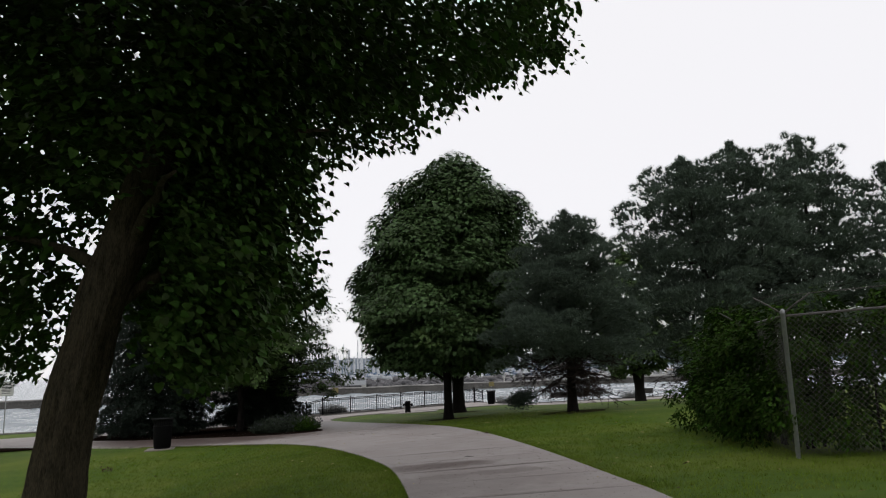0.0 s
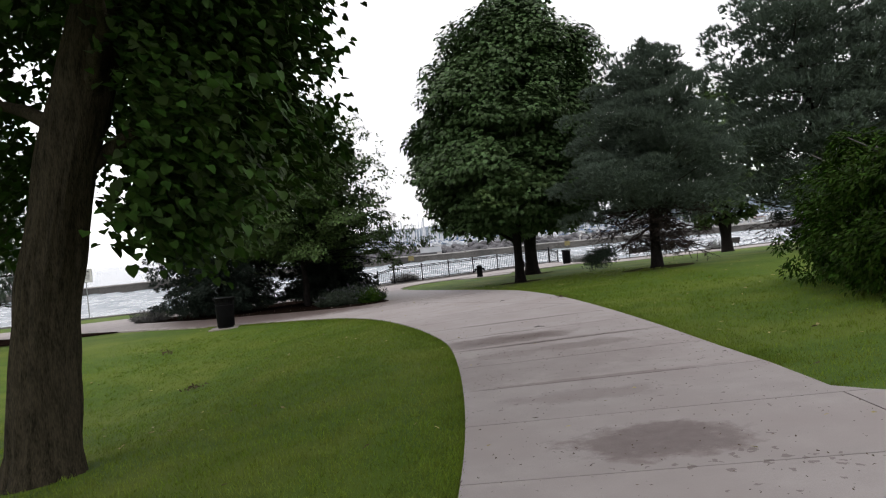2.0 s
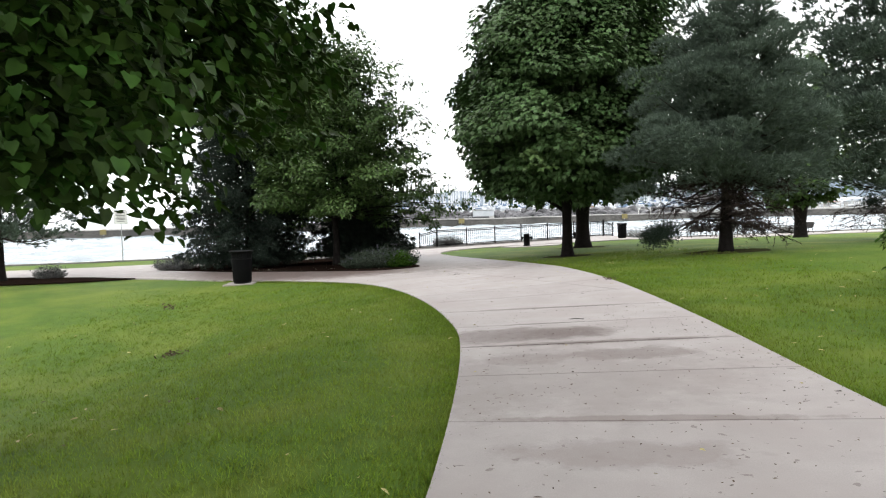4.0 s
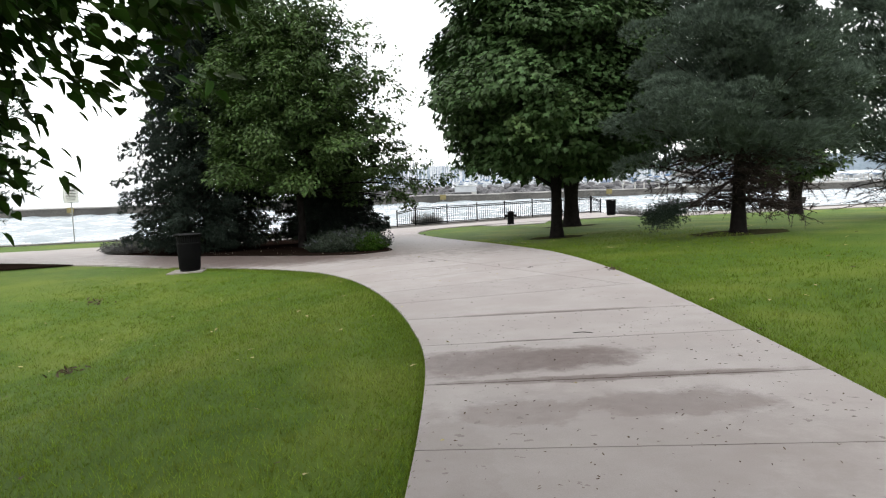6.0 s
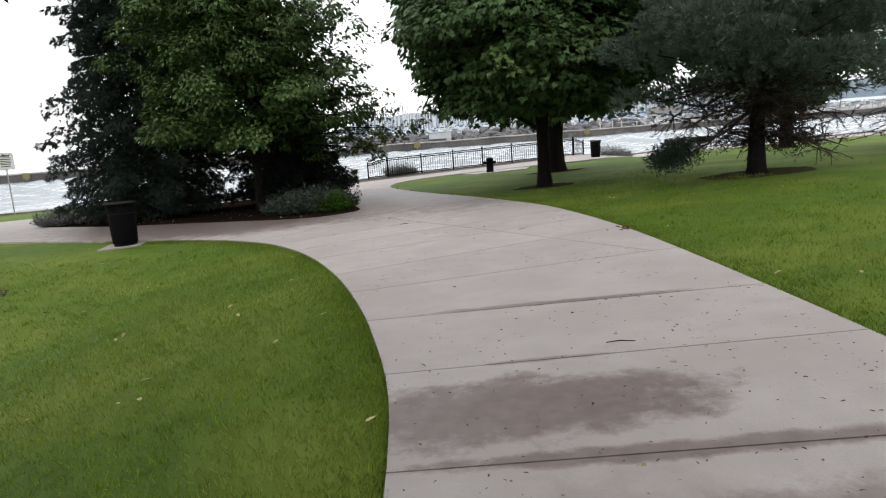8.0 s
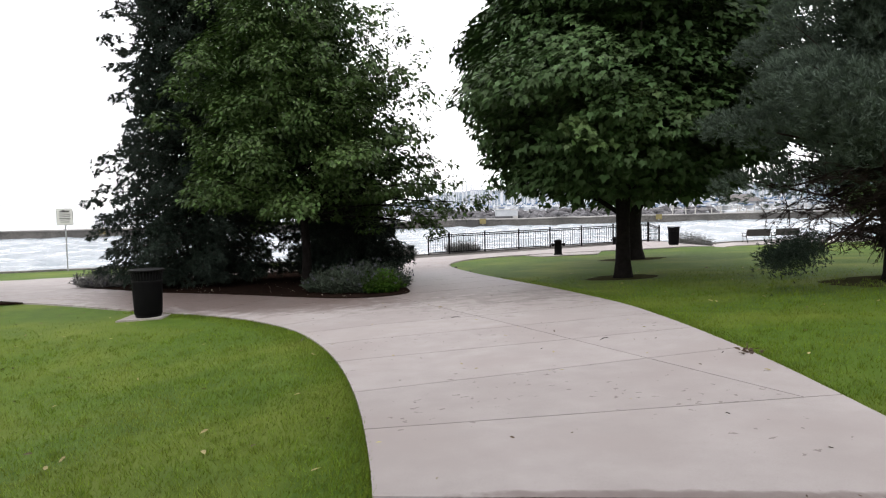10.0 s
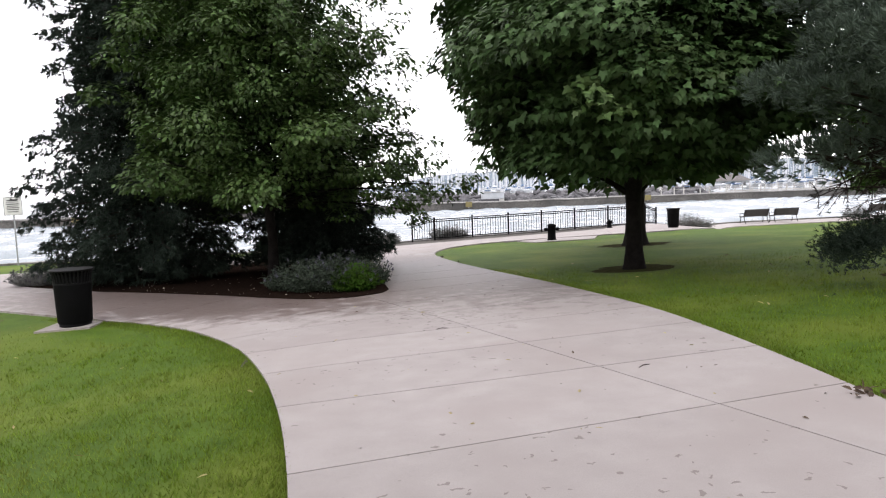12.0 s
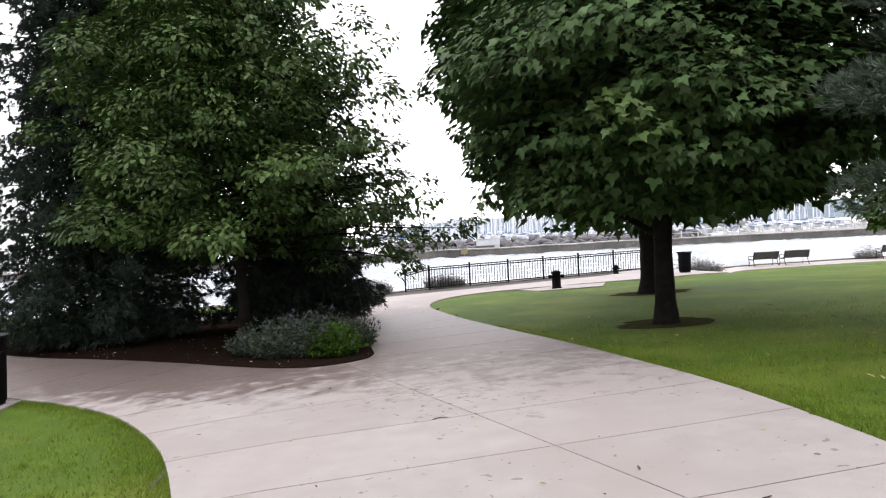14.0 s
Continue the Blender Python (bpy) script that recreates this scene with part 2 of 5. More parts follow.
PETAL = mat("pale_petal", (0.5, 0.45, 0.36), (0.36, 0.32, 0.25), 0.7, 10, 60, 0.0, island=0.3)
ROOF = mat("weathered_roof", (0.16, 0.15, 0.145), (0.10, 0.095, 0.09), 0.9, 2, 20, 0.2)
DRY = mat("fallen_leaf", (0.42, 0.36, 0.16), (0.25, 0.2, 0.09), 0.7, 10, 60, 0.0, island=0.3, through_light=0.1)
DRYBROWN = mat("brown_leaf", (0.10, 0.065, 0.035), (0.05, 0.032, 0.02), 0.85, 10, 60, 0.0, island=0.3)
WOOD = mat("bench_slat", (0.035, 0.03, 0.026), (0.02, 0.018, 0.016), 0.7, 6, 60, 0.2)


def water_material():
    m = bpy.data.materials.new("choppy_lake")
    m.use_nodes = True
    n, l = m.node_tree.nodes, m.node_tree.links
    bs = n["Principled BSDF"]
    bs.inputs["Base Color"].default_value = (0.24, 0.28, 0.30, 1)
    bs.inputs["Roughness"].default_value = 0.2
    bs.inputs["IOR"].default_value = 1.33
    geo = n.new("ShaderNodeNewGeometry")
    mp = n.new("ShaderNodeMapping")
    mp.inputs["Scale"].default_value = (1.0, 0.8, 1.0)
    l.new(geo.outputs["Position"], mp.inputs[0])
    a = n.new("ShaderNodeTexNoise")
    a.inputs["Scale"].default_value, a.inputs["Detail"].default_value, a.inputs["Roughness"].default_value = 1.4, 6, 0.6
    l.new(mp.outputs[0], a.inputs["Vector"])
    bp = n.new("ShaderNodeBump")
    bp.inputs["Strength"].default_value, bp.inputs["Distance"].default_value = 1.0, 0.25
    l.new(a.outputs[0], bp.inputs["Height"])
    l.new(bp.outputs[0], bs.inputs["Normal"])
    return m


WATER = water_material()

# ---- mesh helpers ----
rng = np.random.default_rng(7)


def shape(name, verts, faces, material, parent=None, label="", smooth=False):
    me = bpy.data.meshes.new(name)
    me.from_pydata([tuple(v) for v in verts], [], faces)
    me.materials.append(material)
    if smooth:
        me.polygons.foreach_set("use_smooth", [True] * len(me.polygons))
    ob = new(name, me)
    if parent:
        ob.parent = parent
    if label:
        ob["label"] = label
    return ob


def part(name, bm, material, parent=None, label="", smooth=False):
    me = bpy.data.meshes.new(name)
    bm.to_mesh(me)
    bm.free()
    me.materials.append(material)
    if smooth:
        me.polygons.foreach_set("use_smooth", [True] * len(me.polygons))
    ob = new(name, me)
    if parent:
        ob.parent = parent
    if label:
        ob["label"] = label
    return ob


def base_empty(name, x, y, z, label, category, group="", rz=0.0):
    ob = new(name)
    ob.empty_display_size = 0.2
    ob.matrix_world = pose(x, y, z, 0, 0, rz)
    return tagged(ob, label, category, group)


def box(bm, cx, cy, cz, sx, sy, sz, m=None, bevel=0.0):
    g = bmesh.ops.create_cube(bm, size=1.0)
    bmesh.ops.scale(bm, vec=(sx, sy, sz), verts=g["verts"])
    bmesh.ops.translate(bm, vec=(cx, cy, cz), verts=g["verts"])
    if bevel:
        es = list({e for v in g["verts"] for e in v.link_edges})
        out = bmesh.ops.bevel(bm, geom=es, offset=bevel, segments=1, affect="EDGES", profile=0.5)
        g["verts"] = [v for v in bm.verts if v in set(out["verts"])] or g["verts"]
    if m is not None:
        bmesh.ops.transform(bm, matrix=m, verts=[v for v in g["verts"] if v.is_valid])
    return bm


def lathe(profile, seg=20):
    """A turned solid from (radius, height) pairs."""
    bm = bmesh.new()
    rings = []
    for r, z in profile:
        rings.append([bm.verts.new((r * math.cos(2 * math.pi * i / seg), r * math.sin(2 * math.pi * i / seg), z)) for i in range(seg)])
    for p, q in zip(rings, rings[1:]):
        for i in range(seg):
            bm.faces.new((p[i], p[(i + 1) % seg], q[(i + 1) % seg], q[i]))
    bm.faces.new(rings[0][::-1])
    bm.faces.new(rings[-1])
    return bm


def tube(points, radii, seg=8, wobble=0.0, seed=0, ridge=0.0):
    """Verts and faces of a bent tapered tube."""
    pts = [Vector(p) for p in points]
    verts, faces = [], []
    side = None
    for i, p in enumerate(pts):
        d = (pts[min(i + 1, len(pts) - 1)] - pts[max(i - 1, 0)]).normalized()
        if side is None:
            side = d.orthogonal().normalized()
        side = (side - d * side.dot(d)).normalized()
        up = d.cross(side)
        for k in range(seg):
            a = 2 * math.pi * k / seg
            r = radii[i] * (1 + wobble * noise.noise(Vector((math.cos(a) * 1.7 + seed, math.sin(a) * 1.7, p.z * 0.9 + seed))))
            if ridge:
                r *= 1 + ridge * abs(noise.noise(Vector((math.cos(a) * 7, math.sin(a) * 7, p.z * 0.9 + seed)))) - ridge * 0.3
            verts.append(p + (side * math.cos(a) + up * math.sin(a)) * r)
    for i in range(len(pts) - 1):
        for k in range(seg):
            a, b = i * seg + k, i * seg + (k + 1) % seg
            faces.append((a, b, b + seg, a + seg))
    faces.append(tuple(range(seg))[::-1])
    faces.append(tuple((len(pts) - 1) * seg + k for k in range(seg)))
    return verts, faces


def join_tubes(list_of):
    verts, faces = [], []
    for v, f in list_of:
        o = len(verts)
        verts += v
        faces += [tuple(i + o for i in q) for q in f]
    return verts, faces


def fast_mesh(name, co, polys, material, parent=None, label=""):
    """co (N,3) and polys (M,k), all of one vertex count."""
    me = bpy.data.meshes.new(name)
    m, k = polys.shape
    me.vertices.add(len(co))
    me.vertices.foreach_set("co", co.astype(np.float32).ravel())
    me.loops.add(m * k)
    me.loops.foreach_set("vertex_index", polys.astype(np.int32).ravel())
    me.polygons.add(m)
    me.polygons.foreach_set("loop_start", np.arange(0, m * k, k, dtype=np.int32))
    me.update(calc_edges=True)
    me.materials.append(material)
    ob = new(name, me)
    if parent:
        ob.parent = parent
    if label:
        ob["label"] = label
    return ob


def unit(v):
    return v / np.maximum(np.linalg.norm(v, axis=1, keepdims=True), 1e-9)


# half outlines along the midrib: (along, aside), each with equal counts
HEART = [(0.0, 0.0), (-0.10, 0.30), (0.18, 0.50), (0.60, 0.34), (1.05, 0.0)]
BROAD = [(0.0, 0.0), (0.25, 0.3), (0.7, 0.26), (1.05, 0.0)]
OVAL = [(0.0, 0.0), (0.28, 0.22), (0.72, 0.18), (1.1, 0.0)]
PALM = [(0.0, 0.0), (-0.12, 0.34), (0.42, 0.60), (0.50, 0.27), (1.12, 0.0)]


def leaves(name, pos, normal, tip, size, outline, material, parent, fold=0.18, label=""):
    """One leaf a row: a folded blade of two halves on its midrib."""
    n = len(pos)
    normal = unit(normal)
    tip = unit(tip - normal * np.sum(tip * normal, axis=1, keepdims=True))
    side = np.cross(normal, tip)
    k = len(outline)
    inner = outline[1:-1]
    prof = [outline[0], outline[-1]] + list(inner) + [(a, -b) for a, b in inner]
    p2 = np.array(prof)
    lift = np.abs(p2[:, 1]) * fold - 0.10 * p2[:, 0] ** 2
    co = (pos[:, None, :] + size[:, None, None] * (p2[None, :, 0, None] * tip[:, None, :] + p2[None, :, 1, None] * side[:, None, :]
          + lift[None, :, None] * normal[:, None, :])).reshape(-1, 3)
    m = len(inner)
    left = [0] + [2 + i for i in range(m)] + [1]
    right = [1] + [2 + m + i for i in range(m - 1, -1, -1)] + [0]
    polys = (np.arange(n)[:, None, None] * len(prof) + np.array([left[::-1], right[::-1]])[None]).reshape(-1, m + 2)
    return fast_mesh(name, co, polys, material, parent, label)


def needles(name, pos, way, count, length, width, material, parent, spread=0.8, label=""):
    """Tufts: count thin needles from each position, fanned about its way."""
    n = len(pos)
    way = unit(way)
    d = unit(np.repeat(way, count, axis=0) + rng.normal(0, spread, (n * count, 3)))
    p = np.repeat(pos, count, axis=0) + d * rng.uniform(-0.02, 0.02, (n * count, 1))
    s = unit(np.cross(d, rng.normal(0, 1, (n * count, 3))))
    ln = length * rng.uniform(0.7, 1.2, (n * count, 1))
    co = np.stack([p - s * width / 2, p + s * width / 2, p + d * ln], axis=1).reshape(-1, 3)
    return fast_mesh(name, co, np.arange(n * count * 3).reshape(-1, 3), material, parent, label)


# ---- lie of the land ----
def ease(u):
    u = min(max(u, 0.0), 1.0)
    return u * u * (3 - 2 * u)


SHORE = [(-400, 10), (-60, 34), (-18.5, 40.8), (-14, 42.6), (-6, 44.2), (1, 46.8), (13.5, 50.5), (17, 55.7), (22, 60.2), (32, 62.2), (60, 68), (400, 100)]
WATER_Z = -2.2


def shore_y(x):
    for (x0, y0), (x1, y1) in zip(SHORE, SHORE[1:]):
        if x <= x1:
            return y0 + (y1 - y0) * (x - x0) / (x1 - x0)
    return SHORE[-1][1]


def gh(x, y):
    """Height of the lawn and paving: falls gently to the lake and into a hollow on the side of the leaning tree."""
    xc, k = min(max(x, -6.0), 13.0), ease((y - 20) / 25)
    z = -0.0195 * min(max(y, -20.0), 52.0) + (1 - k) * 0.04 * xc + k * 0.025 * (max(xc, -2.0) - 13)
    z -= 0.75 * ease((x - 13) / 6) * ease((y - 38) / 16)
    z += 0.11 * math.exp(-((x - 9.6) ** 2 + (y - 23) ** 2) / 9.0)
    return z - 0.62 * ease((1.0 - x) / 5) * math.exp(-((y - 15) / 5.5) ** 2 / 2)


def ground_z(x, y):
    drop = ease((y - shore_y(x)) / 1.2)
    return (gh(x, y) - 0.03) * (1 - drop) - 4.5 * drop


def build_ground():
    far = [60, 90, 150, 260, 500, 1000, 2500]
    xs = [-v for v in far[::-1]] + list(np.arange(-40, 45.01, 0.5)) + far
    ys = [-2500, -800, -250, -90, -40] + list(np.arange(-20, 75.01, 0.5)) + far[1:]
    verts = [(x, y, ground_z(x, y)) for y in ys for x in xs]
    w = len(xs)
    faces = [(j * w + i, j * w + i + 1, (j + 1) * w + i + 1, (j + 1) * w + i) for j in range(len(ys) - 1) for i in range(w - 1)]
    return tagged(shape("ground", verts, faces, GRASS, smooth=True), "mown green lawn sloping gently to the lake", "ground", kind="structure")


build_ground()


def build_water():
    """One sheet to the horizon, with real wind waves where it lies near."""
    xs = np.array([-4500, -1200, -400, -150, -90] + list(np.arange(-70, 120.01, 0.6)) + [150, 260, 600, 1500, 4500])
    ys = np.array([30, 35] + list(np.arange(39, 119.01, 0.7)) + [125, 135, 160, 210, 320, 600, 1200, 2500, 4600])
    gx, gy = np.meshgrid(xs, ys)
    wr = np.random.default_rng(12)
    z = np.zeros_like(gx)
    for i in range(18):
        length, head = wr.uniform(1.5, 4.2), math.pi / 2 + wr.normal(0.25, 0.55)
        k = 2 * math.pi / length
        z += 0.011 * length * np.sin(k * (gx * math.cos(head) + gy * math.sin(head)) + wr.uniform(0, 6.28))
    fade = np.clip(np.minimum.reduce([(gx + 80) / 15, (130 - gx) / 15, (gy - 37) / 3, (122 - gy) / 8]), 0, 1)
    co = np.stack([gx, gy, WATER_Z + z * fade], -1).reshape(-1, 3)
    w, h = len(xs), len(ys)
    a = (np.arange(h - 1)[:, None] * w + np.arange(w - 1)[None]).reshape(-1)
    ob = fast_mesh("water", co, np.stack([a, a + 1, a + w + 1, a + w], 1), WATER)
    ob.data.polygons.foreach_set("use_smooth", [True] * len(ob.data.polygons))
    return tagged(ob, "choppy pale grey lake water under an overcast sky", "lake", kind="structure")


build_water()

# ---- paving ----
LEFT_EDGE = [(-16, -26), (-7.5, -14.5), (-3.6, -9), (-1.6, -4), (-0.4, 0), (0.55, 3.3), (1.06, 6.07), (1.34, 7.66), (1.57, 9.43), (1.76, 11.5), (1.83, 13.3), (1.71, 14.8), (1.53, 16.1),
             (1.24, 17.6), (0.815, 19.2), (0.25, 20.8), (-0.5, 22.4), (-1.65, 24.1), (-2.9, 25.3), (-4.0, 26.05), (-6.1, 27.5), (-8.3, 28.6),
             (-11.2, 29.6), (-16, 30.8), (-40, 33)]
WALK_FAR = [(-40, 31.9), (-16.3, 35.6), (-13, 36.8), (-10.9, 37.8), (-6, 40.6), (-3, 43.4), (-1.2, 45.3), (1.0, 46.5), (3.9, 47.8), (7.4, 48.7),
            (13.4, 50.3), (16.7, 54.9), (21.6, 59.4), (32, 61.3), (46, 64.2)]
RIGHT_EDGE = [(46, 61.0), (30.5, 58.4), (23.9, 57.1), (19.9, 55.8), (17.4, 50.9), (15.2, 46.0), (14.0, 44.4), (12.3, 43.5), (8.0, 43.15), (4.8, 42.6), (3.1, 41.3), (2.35, 39.6), (2.1, 37.6), (2.25, 35.6), (2.85, 32.0),
              (3.5, 29.0), (4.2, 26.1), (4.55, 24.4), (4.9, 22.6), (5.08, 21), (5.19, 19.2), (5.2, 17.5), (5.07, 14.6), (4.9, 12.3), (4.68, 10),
              (4.57, 8.7), (4.42, 7.6), (4.9, 6.8), (6.5, 4.7), (9, 2), (14, -3.2), (30, -16), (30, -26)]


def smooth_line(pts, steps=4):
    """A Catmull-Rom line through the points."""
    out = []
    for i in range(len(pts) - 1):
        p0, p1, p2, p3 = (Vector(pts[max(i - 1, 0)]), Vector(pts[i]), Vector(pts[i + 1]), Vector(pts[min(i + 2, len(pts) - 1)]))
        for s in range(steps):
            t = s / steps
            out.append(tuple(0.5 * ((2 * p1) + (p2 - p0) * t + (2 * p0 - 5 * p1 + 4 * p2 - p3) * t * t + (3 * p1 - p0 - 3 * p2 + p3) * t ** 3)))
    return out + [pts[-1]]


LEFT_SMOOTH = smooth_line(LEFT_EDGE)
RIGHT_SMOOTH = smooth_line(RIGHT_EDGE[:26]) + RIGHT_EDGE[26:]
PAVED = LEFT_SMOOTH + smooth_line(WALK_FAR, 2) + RIGHT_SMOOTH


def clip(poly, px, py, nx, ny):
    """The part of poly on the side of the line through p to which n points."""
    out = []
    for i in range(len(poly)):
        a, b = poly[i - 1], poly[i]
        da, db = (a[0] - px) * nx + (a[1] - py) * ny, (b[0] - px) * nx + (b[1] - py) * ny
        if (da >= 0) != (db >= 0):
            t = da / (da - db)
            out.append((a[0] + (b[0] - a[0]) * t, a[1] + (b[1] - a[1]) * t))
        if db >= 0:
            out.append(b)
    return out


def area(poly):
    return abs(sum(poly[i - 1][0] * poly[i][1] - poly[i][0] * poly[i - 1][1] for i in range(len(poly)))) / 2


def cells(poly, step):
    x0, x1 = min(p[0] for p in poly), max(p[0] for p in poly)
    y0, y1 = min(p[1] for p in poly), max(p[1] for p in poly)
    for i in range(int(math.floor(x0 / step)), int(math.floor(x1 / step)) + 1):
        col = clip(clip(poly, i * step, 0, 1, 0), (i + 1) * step, 0, -1, 0)
        if len(col) < 3:
            continue
        for j in range(int(math.floor(y0 / step)), int(math.floor(y1 / step)) + 1):
            c = clip(clip(col, 0, j * step, 0, 1), 0, (j + 1) * step, 0, -1)
            if len(c) > 2 and area(c) > 2e-4:
                yield c


def draped(name, poly, lift, material, parent=None, step=1.0, skirt=0.0, label=""):
    """A sheet or slab with the outline poly, laid on the land."""
    verts, faces, seen = [], [], {}

    def vert(p, dz):
        key = (round(p[0], 4), round(p[1], 4), dz)
        if key not in seen:
            seen[key] = len(verts)
            verts.append((p[0], p[1], gh(p[0], p[1]) + dz))
        return seen[key]

    for c in cells(poly, step):
        f = []
        for p in c:
            v = vert(p, lift)
            if v not in f:
                f.append(v)
        if len(f) > 2:
            s = sum(c[i - 1][0] * c[i][1] - c[i][0] * c[i - 1][1] for i in range(len(c)))
            faces.append(tuple(f if s > 0 else f[::-1]))
    if skirt:
        uses = {}
        for f in faces:
            for k in range(len(f)):
                uses.setdefault(tuple(sorted((f[k - 1], f[k]))), []).append((f[k - 1], f[k]))
        low = {}
        for u in [u[0] for u in uses.values() if len(u) == 1]:
            for v in u:
                if v not in low:
                    low[v] = len(verts)
                    verts.append((verts[v][0], verts[v][1], verts[v][2] - skirt))
            faces.append((u[1], u[0], low[u[0]], low[u[1]]))
    return shape(name, verts, faces, material, parent, label)


paved = draped("pavement", PAVED, -0.012, JOINT)
tagged(paved, "pale weathered concrete footpath of jointed slabs", "footpath", kind="structure")


def slab(poly):
    """One concrete slab, set proud of its joint."""
    if len(poly) < 3 or area(poly) < 0.05:
        return
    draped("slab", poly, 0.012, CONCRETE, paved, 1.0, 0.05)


def band(poly, lines, gap=0.007):
    """Cut poly by successive lines (x, y, nx, ny), all normals one way, and lay the strips as slabs."""
    out = []
    for a, b in zip(lines, lines[1:]):
        s = clip(clip(poly, a[0] + a[2] * gap, a[1] + a[3] * gap, a[2], a[3]), b[0] - b[2] * gap, b[1] - b[3] * gap, -b[2], -b[3])
        if len(s) > 2 and area(s) > 0.03:
            out.append(s)
    return out


def norm2(x, y):
    d = math.hypot(x, y)
    return x / d, y / d


J0 = (-1.75, 24.3, *norm2(2.15, -1.12))
nearer = clip(PAVED, *J0)
main_walk = clip(nearer, 3, 28.6, *norm2(0.3, -1))
cross = [(-40.0, -0.3), (-22.0, -0.3), (-20.5, -0.3), (-19.0, -0.3), (-17.5, -0.3), (-16.0, -0.3), (-14.5, -0.3), (-13.0, -0.3), (-11.7, -0.3), (-10.4, -0.3), (-9.0, -0.3), (-7.5, -0.3), (-6, -0.3), (-4.5, -0.3), (-3, -0.3), (-1.5, -0.29), (0, -0.28), (1.6, -0.28), (3.2, -0.27), (4.72, -0.26), (6.24, -0.26), (7.72, -0.25),
         (9.2, -0.22), (10.7, -0.18), (12.15, -0.15), (13.6, -0.13), (15.07, -0.15), (16.65, 0.05), (18.17, 0.24), (19.62, 0.19), (20.96, 0.19),
         (22.25, 0.19), (23.7, 0.22), (25.2, 0.26), (26.9, 0.28), (28.6, 0.3)]
diag = (3.03, 20.99, *norm2(2.49, 1.08))
for strip, (y0, _) in zip(band(main_walk, [(3, y, *norm2(-s, 1)) for y, s in cross]), cross):
    if 16 < y0 < 26:
        for sgn in (1, -1):
            slab(clip(strip, diag[0] + sgn * 0.006 * diag[2], diag[1] + sgn * 0.006 * diag[3], sgn * diag[2], sgn * diag[3]))
    elif y0 < 7:
        for sgn in (1, -1):
            slab(clip(strip, 4.25 + sgn * 0.008, 6.7, sgn * 0.985, -sgn * 0.17))
    else:
        slab(strip)
side_walk = clip(PAVED, J0[0], J0[1], -J0[2], -J0[3])
for strip in band(side_walk, [(-1.75 - 1.75 * 0.886 * i, 24.3 + 1.75 * 0.46 * i, -J0[2], -J0[3]) for i in range(22)]):
    slab(clip(strip, 3, 44.9, *norm2(0.35, -1)))
outer = clip(nearer, 3, 28.6, *norm2(-0.3, 1))
inner_walk = clip(outer, 3, 42.0, *norm2(0.1, -1))
for strip in band(inner_walk, [(3, 28.6 + 1.7 * i, *norm2(-0.3 + 0.03 * i, 1)) for i in range(12)]):
    slab(strip)
prom = clip(outer, 3, 42.02, *norm2(-0.1, 1))
for strip in band(prom, [(-6 + 1.8 * i, 46, 0.985, -0.17) for i in range(32)]):
    slab(strip)

# ---- planting beds ----
BED = [(1.22, 26.85), (1.1, 26.3), (0.55, 26.0), (-0.1, 26.2), (-1.2, 27.1), (-2.3, 28.1), (-4.1, 29.4), (-5.8, 30.4), (-7.4, 31.4), (-9.1, 32.5), (-9.6, 33.3), (-9.3, 34.2),
       (-7, 35.8), (-4.0, 37.8), (-1.6, 38.8), (-0.7, 37.9), (-0.1, 34.5), (0.7, 30.2), (1.22, 26.85)]
bed = draped("planting_bed", smooth_line(BED)[:-1], 0.03, MULCH, None, 0.5, 0.05)
tagged(bed, "dark brown bark mulch bed beside the footpath", "planting bed", kind="structure")
BED_FAR = [(-8.7, 28.72), (-10.8, 29.75), (-14, 30.65), (-26, 32.2), (-26, 28.0), (-13, 27.6), (-10.2, 28.0), (-8.7, 28.72)]
bed_far = draped("planting_bed", BED_FAR[:-1], 0.025, MULCH, None, 1.0, 0.03)
tagged(bed_far, "dark mulch bed at the lawn edge", "planting bed", kind="structure")


def ring_bed(x, y, rx, ry, seed):
    pts = [(x + rx * (1 + 0.4 * noise.noise(Vector((math.cos(a) * 1.5, math.sin(a) * 1.5, seed))) + 0.2 * noise.noise(Vector((math.cos(a) * 5, math.sin(a) * 5, seed)))) * math.cos(a), y + ry * math.sin(a))
           for a in [2 * math.pi * i / 48 for i in range(48)]]
    ob = draped("tree_ring", pts, -0.024, SOIL, None, 0.5, 0.0)
    return tagged(ob, "bare mulch ring round a tree trunk in the lawn", "mulch ring", "mulch rings", kind="structure")


ring_bed(6.25, 27.8, 0.85, 0.8, 1)
ring_bed(8.55, 35.8, 1.15, 1.0, 2)
ring_bed(9.6, 23.0, 1.2, 0.9, 3)
pad = draped("fountain_pad", [(5.5, 42.3), (6.1, 40.8), (8.4, 40.9), (9.0, 42.9), (7.2, 43.0)], 0.004, CONCRETE, None, 1.0, 0.05)
tagged(pad, "small concrete pad under the drinking fountain", "paving", kind="structure")
pad = draped("bin_pad", [(-4.7, 25.3), (-3.8, 25.4), (-3.8, 26.15), (-4.7, 26.1)], 0.004, CONCRETE, None, 1.0, 0.05)
tagged(pad, "square concrete pad under the litter bin", "paving", kind="structure")


